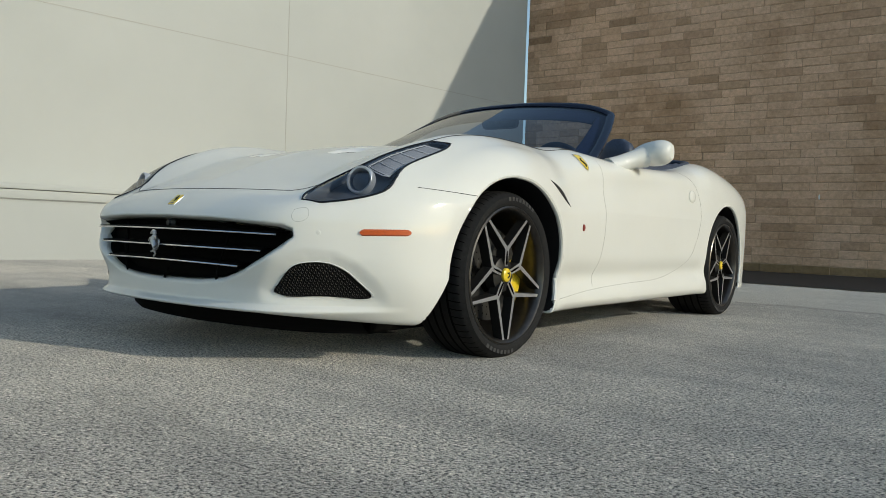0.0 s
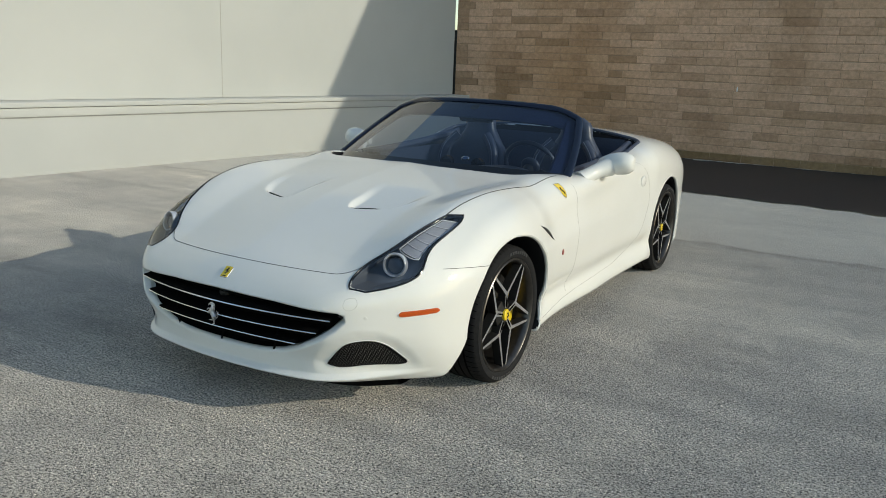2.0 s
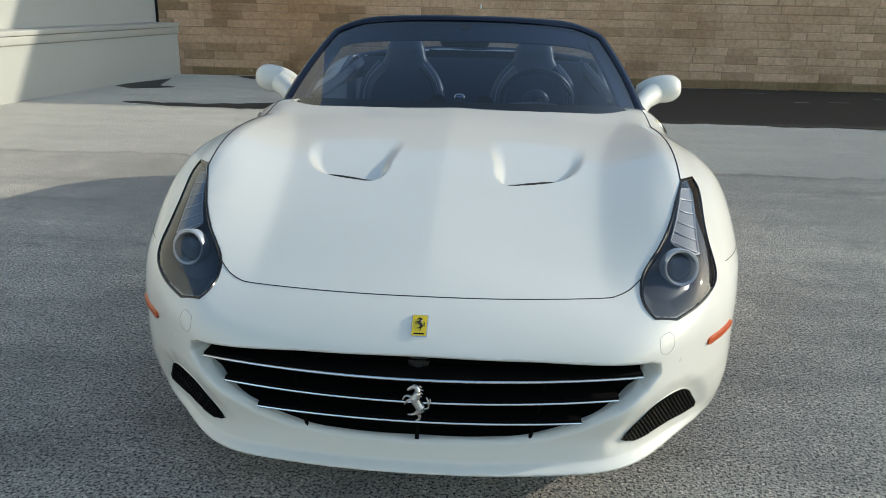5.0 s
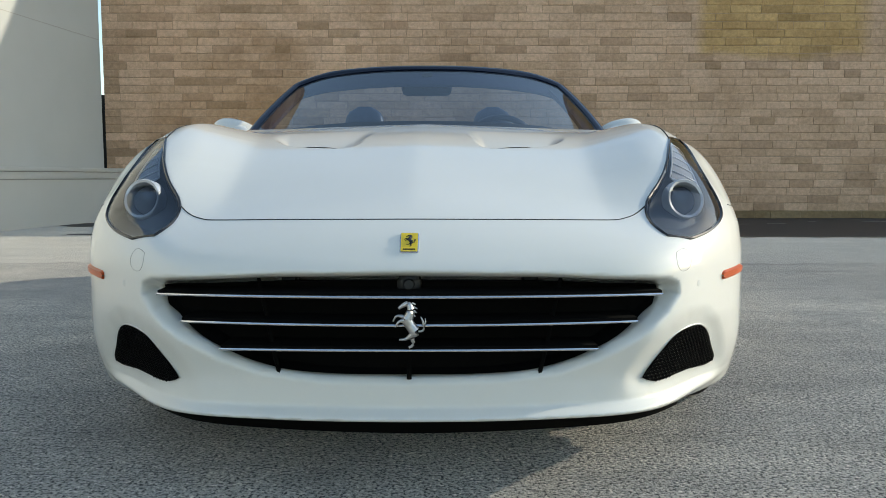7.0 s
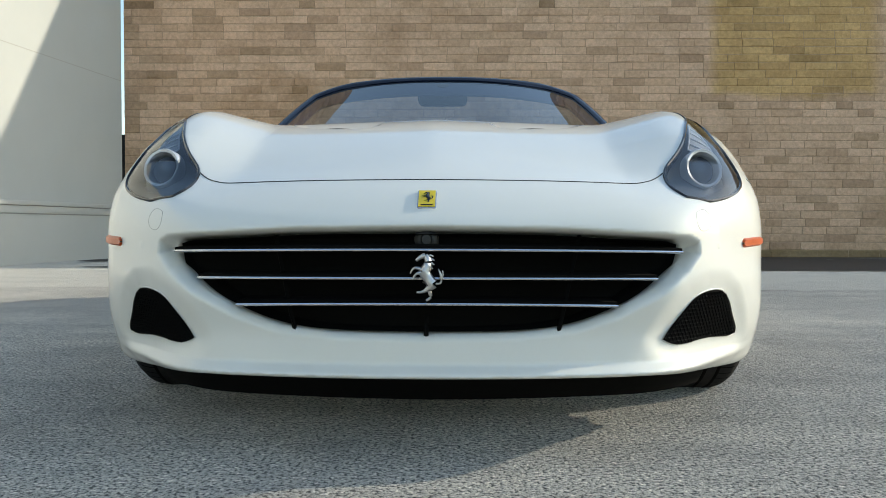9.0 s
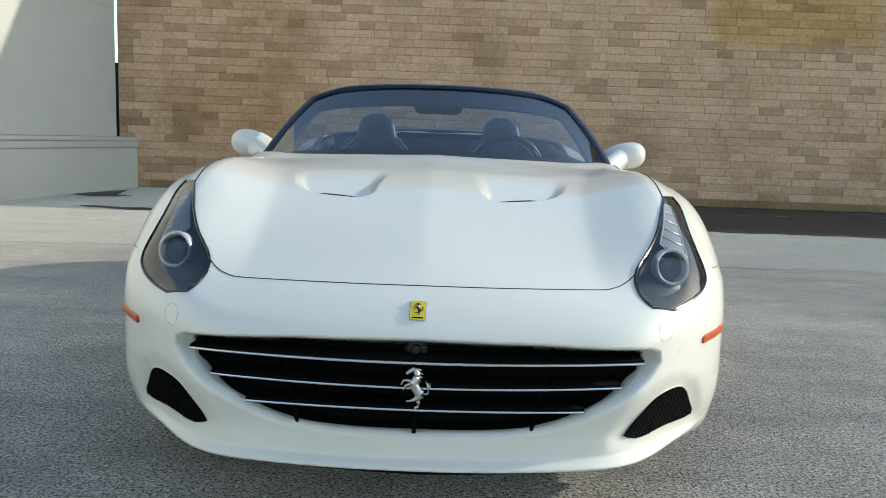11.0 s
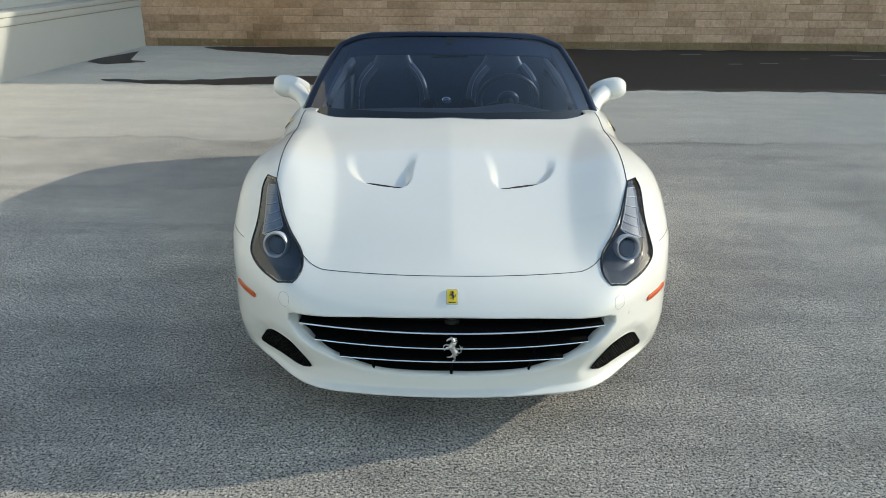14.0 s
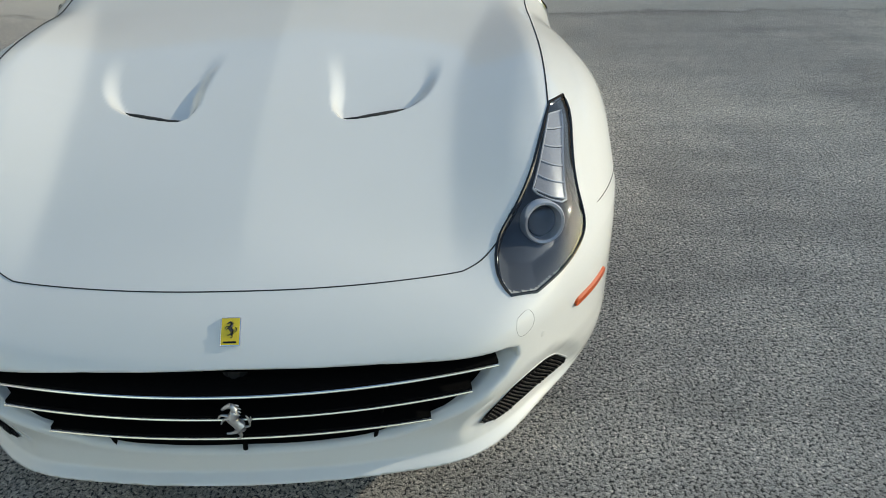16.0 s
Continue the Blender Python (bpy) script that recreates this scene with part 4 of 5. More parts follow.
def surface_strip(name, pts, radius, material, parent, label="", sides=5):
    return part(name, tube(pts, radius, sides), material, parent, label)


def build_gaps():
    # bonnet front edge and its two sides
    x = np.linspace(-0.49, 0.49, 60)
    y = -0.834 + 0.066 * (np.abs(x) / 0.49) ** 2.2
    z = drop_on_skin(x, y)
    surface_strip("bonnet_gap", list(zip(x, y, z)), 0.0017, GAP, car)
    for sign in (1, -1):
        p = curve_through([(0.49, -0.768), (0.53, -0.742), (0.570, -0.700)], 14)
        z = drop_on_skin(p[:, 0], p[:, 1])
        surface_strip("bonnet_gap", [(sign * a, b, c) for (a, b), c in zip(p, z)], 0.0017, GAP, car)
        top_y = float(on_skin(np.array([0.742]), np.array([0.842]))[0])
        p = curve_through([(0.738, top_y - 0.01), (0.756, -0.05), (0.768, 0.2), (0.785, 0.5), (0.795, 0.80)], 40)
        z = drop_on_skin(p[:, 0], p[:, 1])
        surface_strip("bonnet_gap", [(sign * a, b, c + 0.0005) for (a, b), c in zip(p, z)], 0.0022, GAP, car)
        # bumper to wing
        yy = np.linspace(-0.50, -0.235, 20)
        zz = 0.652 - 0.02 * (yy + 0.5) / 0.26
        xx = side_on_skin(yy, zz)
        surface_strip("wing_gap", list(zip(sign * xx, yy, zz)), 0.0013, GAP, car)
        # door outline
        p = curve_through([(0.835, 0.868), (0.850, 0.795), (0.846, 0.66), (0.830, 0.50), (0.788, 0.26)], 40)
        xx = side_on_skin(p[:, 0], p[:, 1])
        surface_strip("door_gap", list(zip(sign * xx, p[:, 0], p[:, 1])), 0.0008, SEAM, car)
        p = curve_through([(1.92, 0.905), (2.10, 0.83), (2.175, 0.70), (2.13, 0.52), (2.0, 0.375), (1.8, 0.30), (1.3, 0.262), (0.788, 0.243), (0.40, 0.215)], 80)
        xx = side_on_skin(p[:, 0], p[:, 1])
        surface_strip("door_gap", list(zip(sign * xx, p[:, 0], p[:, 1])), 0.0008, SEAM, car)
        # slot under each scoop edge
        u = np.linspace(0.205, 0.368, 24)
        v = np.interp(u, [0.204, 0.245, 0.30, 0.350, 0.392], [-0.317, -0.316, -0.300, -0.276, -0.232]) + 0.009
        zz = drop_on_skin(u, v - 0.014) - 0.0035
        r = [0.0008 + 0.0072 * math.sin(math.pi * k / 23) for k in range(24)]
        part("scoop_slot", tube([(sign * a, b, c) for a, b, c in zip(u, v, zz)], 0, 6, radii=r), GAP, car, "dark slot in the bonnet scoop")


def build_side_details(sign):
    # orange side marker
    ts = np.concatenate([[0, 0.015, 0.035, 0.06], np.linspace(0.1, 0.9, 14), [0.94, 0.965, 0.985, 1]])
    rows = []
    for v in (-1, -0.6, 0.6, 1):
        xs, zs = 0.764 + 0.104 * ts, 0.484 + 0.004 * ts + 0.0125 * v * np.sqrt(np.clip(1 - (1 - np.minimum(ts, 1 - ts) / 0.10) ** 2 * (np.minimum(ts, 1 - ts) < 0.10), 0.03, 1))
        ys = on_skin(xs, zs)
        up = 0.005 if abs(v) < 1 else -0.001
        rows.append([(sign * (a + 0.8 * up), b - up, c) for a, b, c in zip(xs, ys, zs)])
    part("side_marker", grid_mesh(rows), AMBER, car, "orange side marker lamp")
    # washer flap outline and sensor dot
    ring = curve_through([(0.604, 0.556), (0.632, 0.562), (0.645, 0.545), (0.640, 0.522), (0.614, 0.516), (0.604, 0.530), (0.604, 0.556)], 40)
    part("washer_flap", tube(mirrored(skin_loop([tuple(p) for p in ring[:-1]], 0.0), sign), 0.0005, 5, closed=True), SEAM, car)
    y0 = float(on_skin(np.array([0.672]), np.array([0.480]))[0])
    bm = lathe([(0.0, -0.0015), (0.0075, -0.001), (0.0085, 0.002)], 20)
    bmesh.ops.transform(bm, matrix=pose(sign * 0.672, y0, 0.480, 0, 0, 90 + 40 * sign), verts=bm.verts)
    part("parking_sensor", bm, PAINT, car)
    # gill slit
    p = curve_through([(0.262, 0.732), (0.315, 0.708), (0.385, 0.670), (0.452, 0.626)], 24)
    xx = side_on_skin(p[:, 0], p[:, 1])
    r = [0.001 + 0.0085 * math.sin(math.pi * k / 23) for k in range(24)]
    part("side_gill", tube([(sign * a, b, c) for a, (b, c) in zip(xx, p)], 0, 6, radii=r), GAP, car, "slim dark air slit")
    # small round red badge
    xb = float(side_on_skin(np.array([0.585]), np.array([0.536]))[0])
    bm = lathe([(0.0, 0.004), (0.011, 0.0035), (0.013, -0.002)], 16)
    bmesh.ops.transform(bm, matrix=pose(sign * xb, 0.585, 0.536, 0, 0, 0 if sign > 0 else 180) @ Matrix.Diagonal((1, 1, 1.35, 1)), verts=bm.verts)
    part("wing_badge", bm, REDMARK, car, "small red badge")
    # yellow shield
    rows = []
    for v in np.linspace(0, 1, 9):
        half = 0.025 if v < 0.45 else 0.025 * math.cos((v - 0.45) / 0.55 * math.pi / 2) ** 0.7
        yc, zc = 0.695 + 0.028 * v - 0.014, 0.882 - 0.074 * v
        ys = yc + half * np.linspace(-1, 1, 7)
        zs = np.full(7, zc)
        xs = side_on_skin(ys, zs)
        rows.append([(sign * (a + 0.003), b, c + 0.002) for a, b, c in zip(xs, ys, zs)])
    shield = part("shield_badge", grid_mesh(rows), YELLOW, car, "yellow enamel shield badge")
    rim = [r[0] for r in rows] + rows[-1][1:] + [r[-1] for r in rows[::-1]][1:] + rows[0][::-1][1:-1]
    part("shield_rim", tube(rim, 0.0014, 5, closed=True), CHROME, shield)
    blob = [rows[2][3], rows[3][2], rows[4][3], rows[5][4], rows[6][3]]
    part("shield_mark", tube([(p[0] + sign * 0.001, p[1], p[2]) for p in blob], 0.0042, 6), TRIM, shield)
    # door pull and lock
    xh = float(side_on_skin(np.array([2.045]), np.array([0.757]))[0])
    bm = bmesh.new()
    bmesh.ops.create_uvsphere(bm, u_segments=24, v_segments=12, radius=1.0)
    bmesh.ops.transform(bm, matrix=Matrix.Translation((sign * xh, 2.045, 0.757)) @ Matrix.Diagonal((0.012, 0.055, 0.038, 1)), verts=bm.verts)
    part("door_handle", bm, PAINT, car)
    bm = bmesh.new()
    bmesh.ops.create_uvsphere(bm, u_segments=12, v_segments=8, radius=1.0)
    bmesh.ops.transform(bm, matrix=Matrix.Translation((sign * xh, 2.085, 0.675)) @ Matrix.Diagonal((0.005, 0.006, 0.012, 1)), verts=bm.verts)
    part("door_lock", bm, BLACK, car)


def build_emblem():
    c = Vector((0, -0.912, 0.0))
    c.z = float(drop_on_skin(np.array([0.0]), np.array([-0.912]))[0])
    m = Matrix.Translation(c) @ Euler((radians(40), 0, 0)).to_matrix().to_4x4()
    bm = bmesh.new()
    box(bm, (-0.0215, -0.031, -0.006), (0.0215, 0.031, 0.0030), m, bevel=0.004)
    badge = part("nose_badge", bm, CHROME, car, "yellow rectangular badge with chrome rim")
    bm = bmesh.new()
    box(bm, (-0.0185, -0.028, 0.0032), (0.0185, 0.028, 0.0042), m)
    part("badge_face", bm, YELLOW, badge)
    bm = bmesh.new()
    for pts, radii in ORNAMENT:
        r = np.interp(np.linspace(0, 1, 7), np.linspace(0, 1, len(radii)), radii) * 0.36
        tube([m @ Vector((x * 0.36, (z - 0.416) * 0.36 + 0.003, 0.0042)) for x, z in curve_through(pts, 7)], 0, 6, bm, radii=list(r))
    part("badge_mark", bm, TRIM, badge)
    bm = bmesh.new()
    box(bm, (-0.013, -0.0245, 0.0043), (0.013, -0.021, 0.0049), m)
    part("badge_bar", bm, TRIM, badge)


def build_edge_rolls(sign):
    for k, (ay, az) in enumerate(AXLES):
        low = 0.17
        a0 = math.asin((low - az) / 0.396)
        ang = np.linspace(a0, math.pi - a0, 90)
        rr = np.full(ang.shape, 0.395)
        for _ in range(6):
            rr = arch_radius(k, ay + rr * np.cos(ang), az + rr * np.sin(ang))
        yy, zz = ay + (rr + 0.004) * np.cos(ang), az + (rr + 0.004) * np.sin(ang)
        xx = side_on_skin(ay + (rr + 0.014) * np.cos(ang), az + (rr + 0.014) * np.sin(ang))
        fat = np.where(yy < ay, 0.0085, 0.0115)
        keep = (xx > 0.80) & (zz > np.where(yy < ay, 0.185, 0.20))
        part("arch_edge", tube([(sign * (x - (0.0065 if y < ay else 0.0080)), y, z) for x, y, z in zip(xx[keep], yy[keep], zz[keep])], 0, 8, radii=list(fat[keep])), PAINT, car)
    ring = curve_through(FOG + FOG[:1], 70)[:-1]
    ring = ring.mean(0) + (ring - ring.mean(0)) * 1.02
    yy = on_skin(ring[:, 0], ring[:, 1], UNCUT)
    part("vent_edge", tube([(sign * x, y + 0.0010, z) for x, y, z in zip(ring[:, 0], yy, ring[:, 1])], 0.0022, 6, closed=True), PAINT, car)


def build_undertray():
    """A black tray under the nose, set back from the lip."""
    rows = []
    for inset, z in ((0.130, 0.205), (0.150, 0.145), (0.18, 0.118), (0.42, 0.110)):
        row = []
        for x in np.linspace(-0.70, 0.70, 41):
            y = float(NOSE(abs(x))) + inset + 0.04 * abs(x)
            row.append((x, min(y, -0.42 if abs(x) > 0.58 else 0.3), z))
        rows.append(row)
    part("undertray", grid_mesh(rows), VOID, car, "black plastic tray under the nose")
    # added black box that keeps light from leaking under the car
    bm = bmesh.new()
    box(bm, (-0.66, -0.52, 0.108), (0.66, 3.20, 0.30), bevel=0.02)
    part("light_blocking_pan", bm, VOID, car, "black pan added to block light under the car")


def build_cabin_rim():
    """A dark padded bead along the edge of the open cabin."""
    ys = np.linspace(1.02, 2.36, 34)
    xs = np.interp(ys, [0.9, 1.1, 1.5, 2.1, 2.4], [0.73, 0.70, 0.745, 0.775, 0.775])
    bend = curve_through([(0.772, 2.36), (0.74, 2.405), (0.66, 2.435), (0.45, 2.50), (0.0, 2.505)], 30)
    half = np.concatenate([np.stack([xs, ys], 1), bend[1:]])
    z = drop_on_skin(half[:, 0] + 0.02, half[:, 1] + 0.02 * (half[:, 1] > 2.37))
    pts = [(x, y, h + 0.001) for (x, y), h in zip(half, z)]
    pts = pts + [(-x, y, h) for x, y, h in pts[::-1][1:]]
    part("cabin_rim", tube(pts, 0.013, 8), LEATHER, car, "dark padded rim of the open cabin")


build_undertray()
build_cabin_rim()
for side in (1, -1):
    build_edge_rolls(side)
    build_headlight(side)
    build_fog_vent(side)
    build_side_details(side)
build_grille()
build_gaps()
build_emblem()


# ---- windscreen, mirrors and cabin ----
def screen_point(u, v):
    """u from -1 to 1 across, v from 0 at the base to 1 at the header."""
    a = abs(u)
    base = Vector((0.805 * u, 0.515 + 0.40 * a**2.4, 0.938 - 0.048 * a**2.5))
    top = Vector((0.640 * u, 1.325 + 0.145 * a**2, 1.260 - 0.040 * a**2.5))
    p = base.lerp(top, v)
    p.z -= 0.001 * 4 * v * (1 - v) * (1 - 0.75 * a**2)
    p.x += 0.02 * 4 * v * (1 - v) * u
    return p


def build_windscreen():
    def reach(u):
        """The rounded upper corners."""
        return 1 - 0.11 * max(0.0, (abs(u) - 0.74) / 0.26) ** 2.2

    rows = [[screen_point(u, v * reach(u)) for u in np.linspace(-1, 1, 49)] for v in np.linspace(-0.06, 1, 16)]
    glass = part("windscreen", facing(grid_mesh(rows), (0, -1, 1)), GLASS, car, "raked blue-tinted windscreen in a black frame")
    glass.visible_shadow = False
    # frame: pillars and header as one moulded band
    edge = [screen_point(-1, v) for v in np.linspace(-0.02, 0.87, 16)] + [screen_point(u, reach(u)) for u in np.linspace(-1, 1, 49)] + [screen_point(1, v) for v in np.linspace(0.87, -0.02, 16)]
    rows = []
    n = len(edge)
    for i, p in enumerate(edge):
        d = (edge[min(i + 1, n - 1)] - edge[max(i - 1, 0)]).normalized()
        mid = Vector((0, 1.05, 1.08))
        inward = (mid - p)
        inward -= d * inward.dot(d)
        inward.normalize()
        up = d.cross(inward).normalized()
        if up.z < 0:
            up = -up
        w = 0.014
        prof = ((-0.026, -0.022), (-0.030, 0.0), (-0.020, 0.010), (0.0, 0.012), (w, 0.007), (w, -0.004), (0.0, -0.03))
        rows.append([p + inward * a + up * b for a, b in prof])
    part("windscreen_frame", grid_mesh(rows, closed_v=True), FRAME, car, "gloss dark blue windscreen frame", angle=50)
    # lined header rail and pillar covers behind the glass
    rows = []
    for v0, drop in ((0.985, 0.010), (0.92, 0.013), (0.86, 0.020), (0.825, 0.032), (0.84, 0.044), (0.985, 0.046)):
        rows.append([screen_point(u, v0 * reach(u)) + Vector((0, 0.01, -drop - 0.004)) for u in np.linspace(-0.97, 0.97, 44)])
    part("header_lining", grid_mesh(rows, closed_u=True), LINING, car, "dark blue lined header rail")
    for sign in (1, -1):
        rows = [[screen_point(sign * u, v) + Vector((0, 0.012, -d)) for v in np.linspace(0.05, 0.90, 14)] for u, d in ((0.985, 0.012), (0.90, 0.016), (0.885, 0.030), (0.92, 0.05), (0.985, 0.05))]
        part("pillar_lining", grid_mesh(rows, closed_u=True), LINING, car, "dark blue pillar cover")
    rows = [[screen_point(u, v) + Vector((0, 0.002, -0.004)) for u in np.linspace(-0.985, 0.985, 41)] for v in (-0.05, 0.0, 0.03, 0.055 )]
    part("glass_border", grid_mesh(rows), BLACK, glass, "black printed border along the base of the glass")
    # rubber strip and cowl at the base
    part("cowl_strip", tube([screen_point(u, 0.0) + Vector((0, -0.008, -0.040)) for u in np.linspace(-1, 1, 41)], 0.008, 6), BLACK, car, "black cowl strip")
    rows = [[screen_point(u, 0.0) + Vector((0, d, -0.045 - 0.35 * d)) for u in np.linspace(-1, 1, 31)] for d in (-0.03, 0.0, 0.06)]
    part("cowl_panel", grid_mesh(rows), BLACK, car)
    for u0, u1 in ((-0.86, -0.10), (0.02, 0.62)):
        pts = [screen_point(u, 0.008 + 0.014 * (u - u0)) + Vector((0, -0.006, -0.014)) for u in np.linspace(u0, u1, 18)]
        arm = part("wiper", tube(pts, 0.0045, 6), BLACK, car, "black wiper resting on the glass")
        part("wiper_blade", tube([p + Vector((0, 0.012, -0.006)) for p in pts], 0.004, 5), RUBBER, arm)


def build_door_mirror(sign):
    def profile(s):
        return math.sqrt(max(0.0, 1 - abs(2 * s - 1) ** 2.4))

    rows = []
    for k in range(19):
        s = k / 18
        x = 0.855 + 0.215 * s
        r = profile(0.05 + 0.90 * s) * (0.72 + 0.38 * s)
        row = []
        for j in range(24):
            a = 2 * math.pi * j / 24
            front = math.cos(a)
            depth = 0.085 if front > 0 else 0.045
            row.append((sign * x, 1.315 - depth * r * front + 0.02 * s, 0.938 + 0.014 * s + 0.077 * r * math.sin(a) * (1.0 if math.sin(a) > 0 else 0.9)))
        rows.append(row)
    bm = grid_mesh(rows, closed_v=True)
    for row in (0, 18):
        bm.verts.ensure_lookup_table()
        bm.faces.new([bm.verts[row * 24 + j] for j in range(24)])
    shell = part("door_mirror", bm, PAINT, car, "white teardrop door mirror on a curved stalk")
    pts = curve_through([(0.825, 1.09, 0.855), (0.850, 1.15, 0.878), (0.885, 1.22, 0.905), (0.935, 1.29, 0.93)], 14)
    radii = [0.054 - 0.010 * math.sin(math.pi * k / 13) + 0.004 * k / 13 for k in range(14)]
    bm = tube([(sign * p[0], p[1], p[2]) for p in pts], 0, 14, radii=radii)
    part("mirror_stalk", bm, PAINT, shell)
    bm = bmesh.new()
    bmesh.ops.create_uvsphere(bm, u_segments=24, v_segments=10, radius=1.0)
    bmesh.ops.transform(bm, matrix=Matrix.Translation((sign * 0.965, 1.352, 0.945)) @ Matrix.Diagonal((0.082, 0.018, 0.052, 1)), verts=bm.verts)
    part("mirror_glass", bm, MIRROR, shell, "mirror glass")


def build_seat(x, y):
    rows = []
    # back and headrest lofted in one, narrowing at the neck
    for k in range(22):
        s = k / 21
        z = 0.50 + 0.645 * s
        lean = y + 0.02 + 0.10 * s
        w = float(np.interp(s, [0, 0.2, 0.55, 0.72, 0.80, 0.90, 0.97, 1.0], [0.22, 0.25, 0.235, 0.155, 0.122, 0.112, 0.085, 0.04]))
        d = float(np.interp(s, [0, 0.3, 0.7, 0.8, 0.9, 1.0], [0.11, 0.10, 0.075, 0.06, 0.065, 0.03]))
        row = []
        for j in range(28):
            a = 2 * math.pi * j / 28
            c, q = math.cos(a), math.sin(a)
            px = w * math.copysign(abs(c) ** 0.6, c)
            py = d * math.copysign(abs(q) ** 0.7, q)
            if q < 0:
                py += 0.05 * (1 - abs(c) ** 2) * (1 - s)
            row.append((x + px, lean + py, z))
        rows.append(row)
    bm = grid_mesh(rows, closed_v=True)
    bm.verts.ensure_lookup_table()
    bm.faces.new([bm.verts[21 * 28 + j] for j in range(28)])
    seat = part("seat", bm, LEATHER, car, "dark blue leather sports seat")
    bm = bmesh.new()
    box(bm, (x - 0.25, y - 0.50, 0.40), (x + 0.25, y + 0.02, 0.56), bevel=0.06)
    part("seat_cushion", bm, LEATHER, seat)
    for e in (-1, 1):
        pts = curve_through([(x + e * 0.12, y - 0.03, 0.98), (x + e * 0.20, y - 0.075, 0.88), (x + e * 0.225, y - 0.10, 0.72), (x + e * 0.22, y - 0.10, 0.56)], 16)
        part("seat_bolster", tube(pts, 0.035, 10), LEATHER, seat)
        part("seat_piping", tube([(p[0] - e * 0.0, p[1] - 0.030, p[2] + 0.012) for p in pts], 0.0035, 5), plain("pale_piping", (0.30, 0.33, 0.40), 0.4), seat, "pale seat piping")


def build_cabin():
    rows = []
    for s in np.linspace(0, 1, 12):
        row = []
        for u in np.linspace(-0.70, 0.70, 29):
            hood = 0.035 * math.exp(-(((u - 0.36) / 0.17) ** 2))
            y = 0.62 + 0.62 * s
            z = float(np.interp(s, [0, 0.3, 0.75, 0.9, 1.0], [0.80, 0.855, 0.875, 0.85, 0.70])) + hood * float(np.interp(s, [0, 0.5, 0.9, 1], [0, 0.6, 1, 0.5])) - 0.03 * (u / 0.7) ** 4
            row.append((u, y, z))
        rows.append(row)
    rows.append([(u, 1.14, 0.45) for u in np.linspace(-0.70, 0.70, 29)])
    dash = part("dashboard", grid_mesh(rows), LEATHER, car, "dark blue leather dashboard")
    for u in (-0.125, 0.105):
        bm = lathe([(0.0, 0.0), (0.034, 0.0), (0.040, 0.010), (0.042, -0.03)], 24)
        bmesh.ops.transform(bm, matrix=pose(u, 1.17, 0.872, 0, 0, 90), verts=bm.verts)
        part("air_nozzle", bm, TRIM, dash)
    bm = bmesh.new()
    box(bm, (-0.13, 1.15, 0.40), (0.13, 2.25, 0.60), bevel=0.03)
    part("centre_tunnel", bm, LEATHER, car)
    bm = bmesh.new()
    bmesh.ops.create_uvsphere(bm, u_segments=20, v_segments=10, radius=1.0)
    bmesh.ops.transform(bm, matrix=Matrix.Translation((-0.02, 1.22, 0.892)) @ Matrix.Diagonal((0.030, 0.030, 0.020, 1)), verts=bm.verts)
    part("dash_knob", bm, CHROME, car, "small bright dial on the dashboard")
    # steering wheel
    m = pose(0.365, 1.40, 0.865, 24, 0, 0)
    ring = [m @ Vector((0.178 * math.cos(a), 0, 0.172 * math.sin(a) - (0.02 if math.sin(a) < -0.8 else 0))) for a in np.linspace(0, 2 * math.pi, 41)[:-1]]
    wheel = part("steering_wheel", tube(ring, 0.016, 10, closed=True), LEATHER, car, "dark leather steering wheel with bright spokes")
    bm = bmesh.new()
    bmesh.ops.create_uvsphere(bm, u_segments=20, v_segments=10, radius=1.0)
    bmesh.ops.transform(bm, matrix=m @ Matrix.Diagonal((0.068, 0.035, 0.062, 1)), verts=bm.verts)
    part("wheel_boss", bm, LEATHER, wheel)
    for a in (200, -20, 270):
        p0, p1 = Vector((0.05 * math.cos(radians(a)), 0, 0.05 * math.sin(radians(a)))), Vector((0.168 * math.cos(radians(a)), 0, 0.168 * math.sin(radians(a))))
        part("wheel_spoke", tube([m @ p0.lerp(p1, k / 6) for k in range(7)], 0.010, 6), STEEL, wheel)
    part("wheel_trim", tube([m @ Vector((0.178 * math.cos(a), -0.0165, 0.172 * math.sin(a))) for a in np.linspace(0.1, 0.75, 10)], 0.003, 5), CHROME, wheel, "bright rim insert")
    part("steering_column", tube([m @ Vector((0, -0.02, 0)), m @ Vector((0, -0.26, -0.02))], 0.035, 10), BLACK, car)
    build_seat(-0.395, 2.02)
    build_seat(0.375, 2.05)
    # bulkhead behind the seats 
    rows = [[(u, 2.22 + 0.08 * s + 0.06 * (1 - (u / 0.7) ** 2), 0.42 + 0.585 * s) for u in np.linspace(-0.69, 0.69, 25)] for s in np.linspace(0, 1, 8)]
    part("bulkhead", grid_mesh(rows), LEATHER, car, "dark padded bulkhead")
    # inner mirror and its foot
    bm = bmesh.new()
    box(bm, (-0.130, 1.300, 1.128), (0.118, 1.330, 1.200), bevel=0.028)
    inner = part("rear_view_mirror", bm, BLACK, car, "black rear-view mirror hung from the header")
    part("mirror_foot", tube([(-0.005, 1.315, 1.17), (-0.005, 1.30, 1.20), (-0.005, 1.285, 1.228)], 0.030, 10), BLACK, inner)
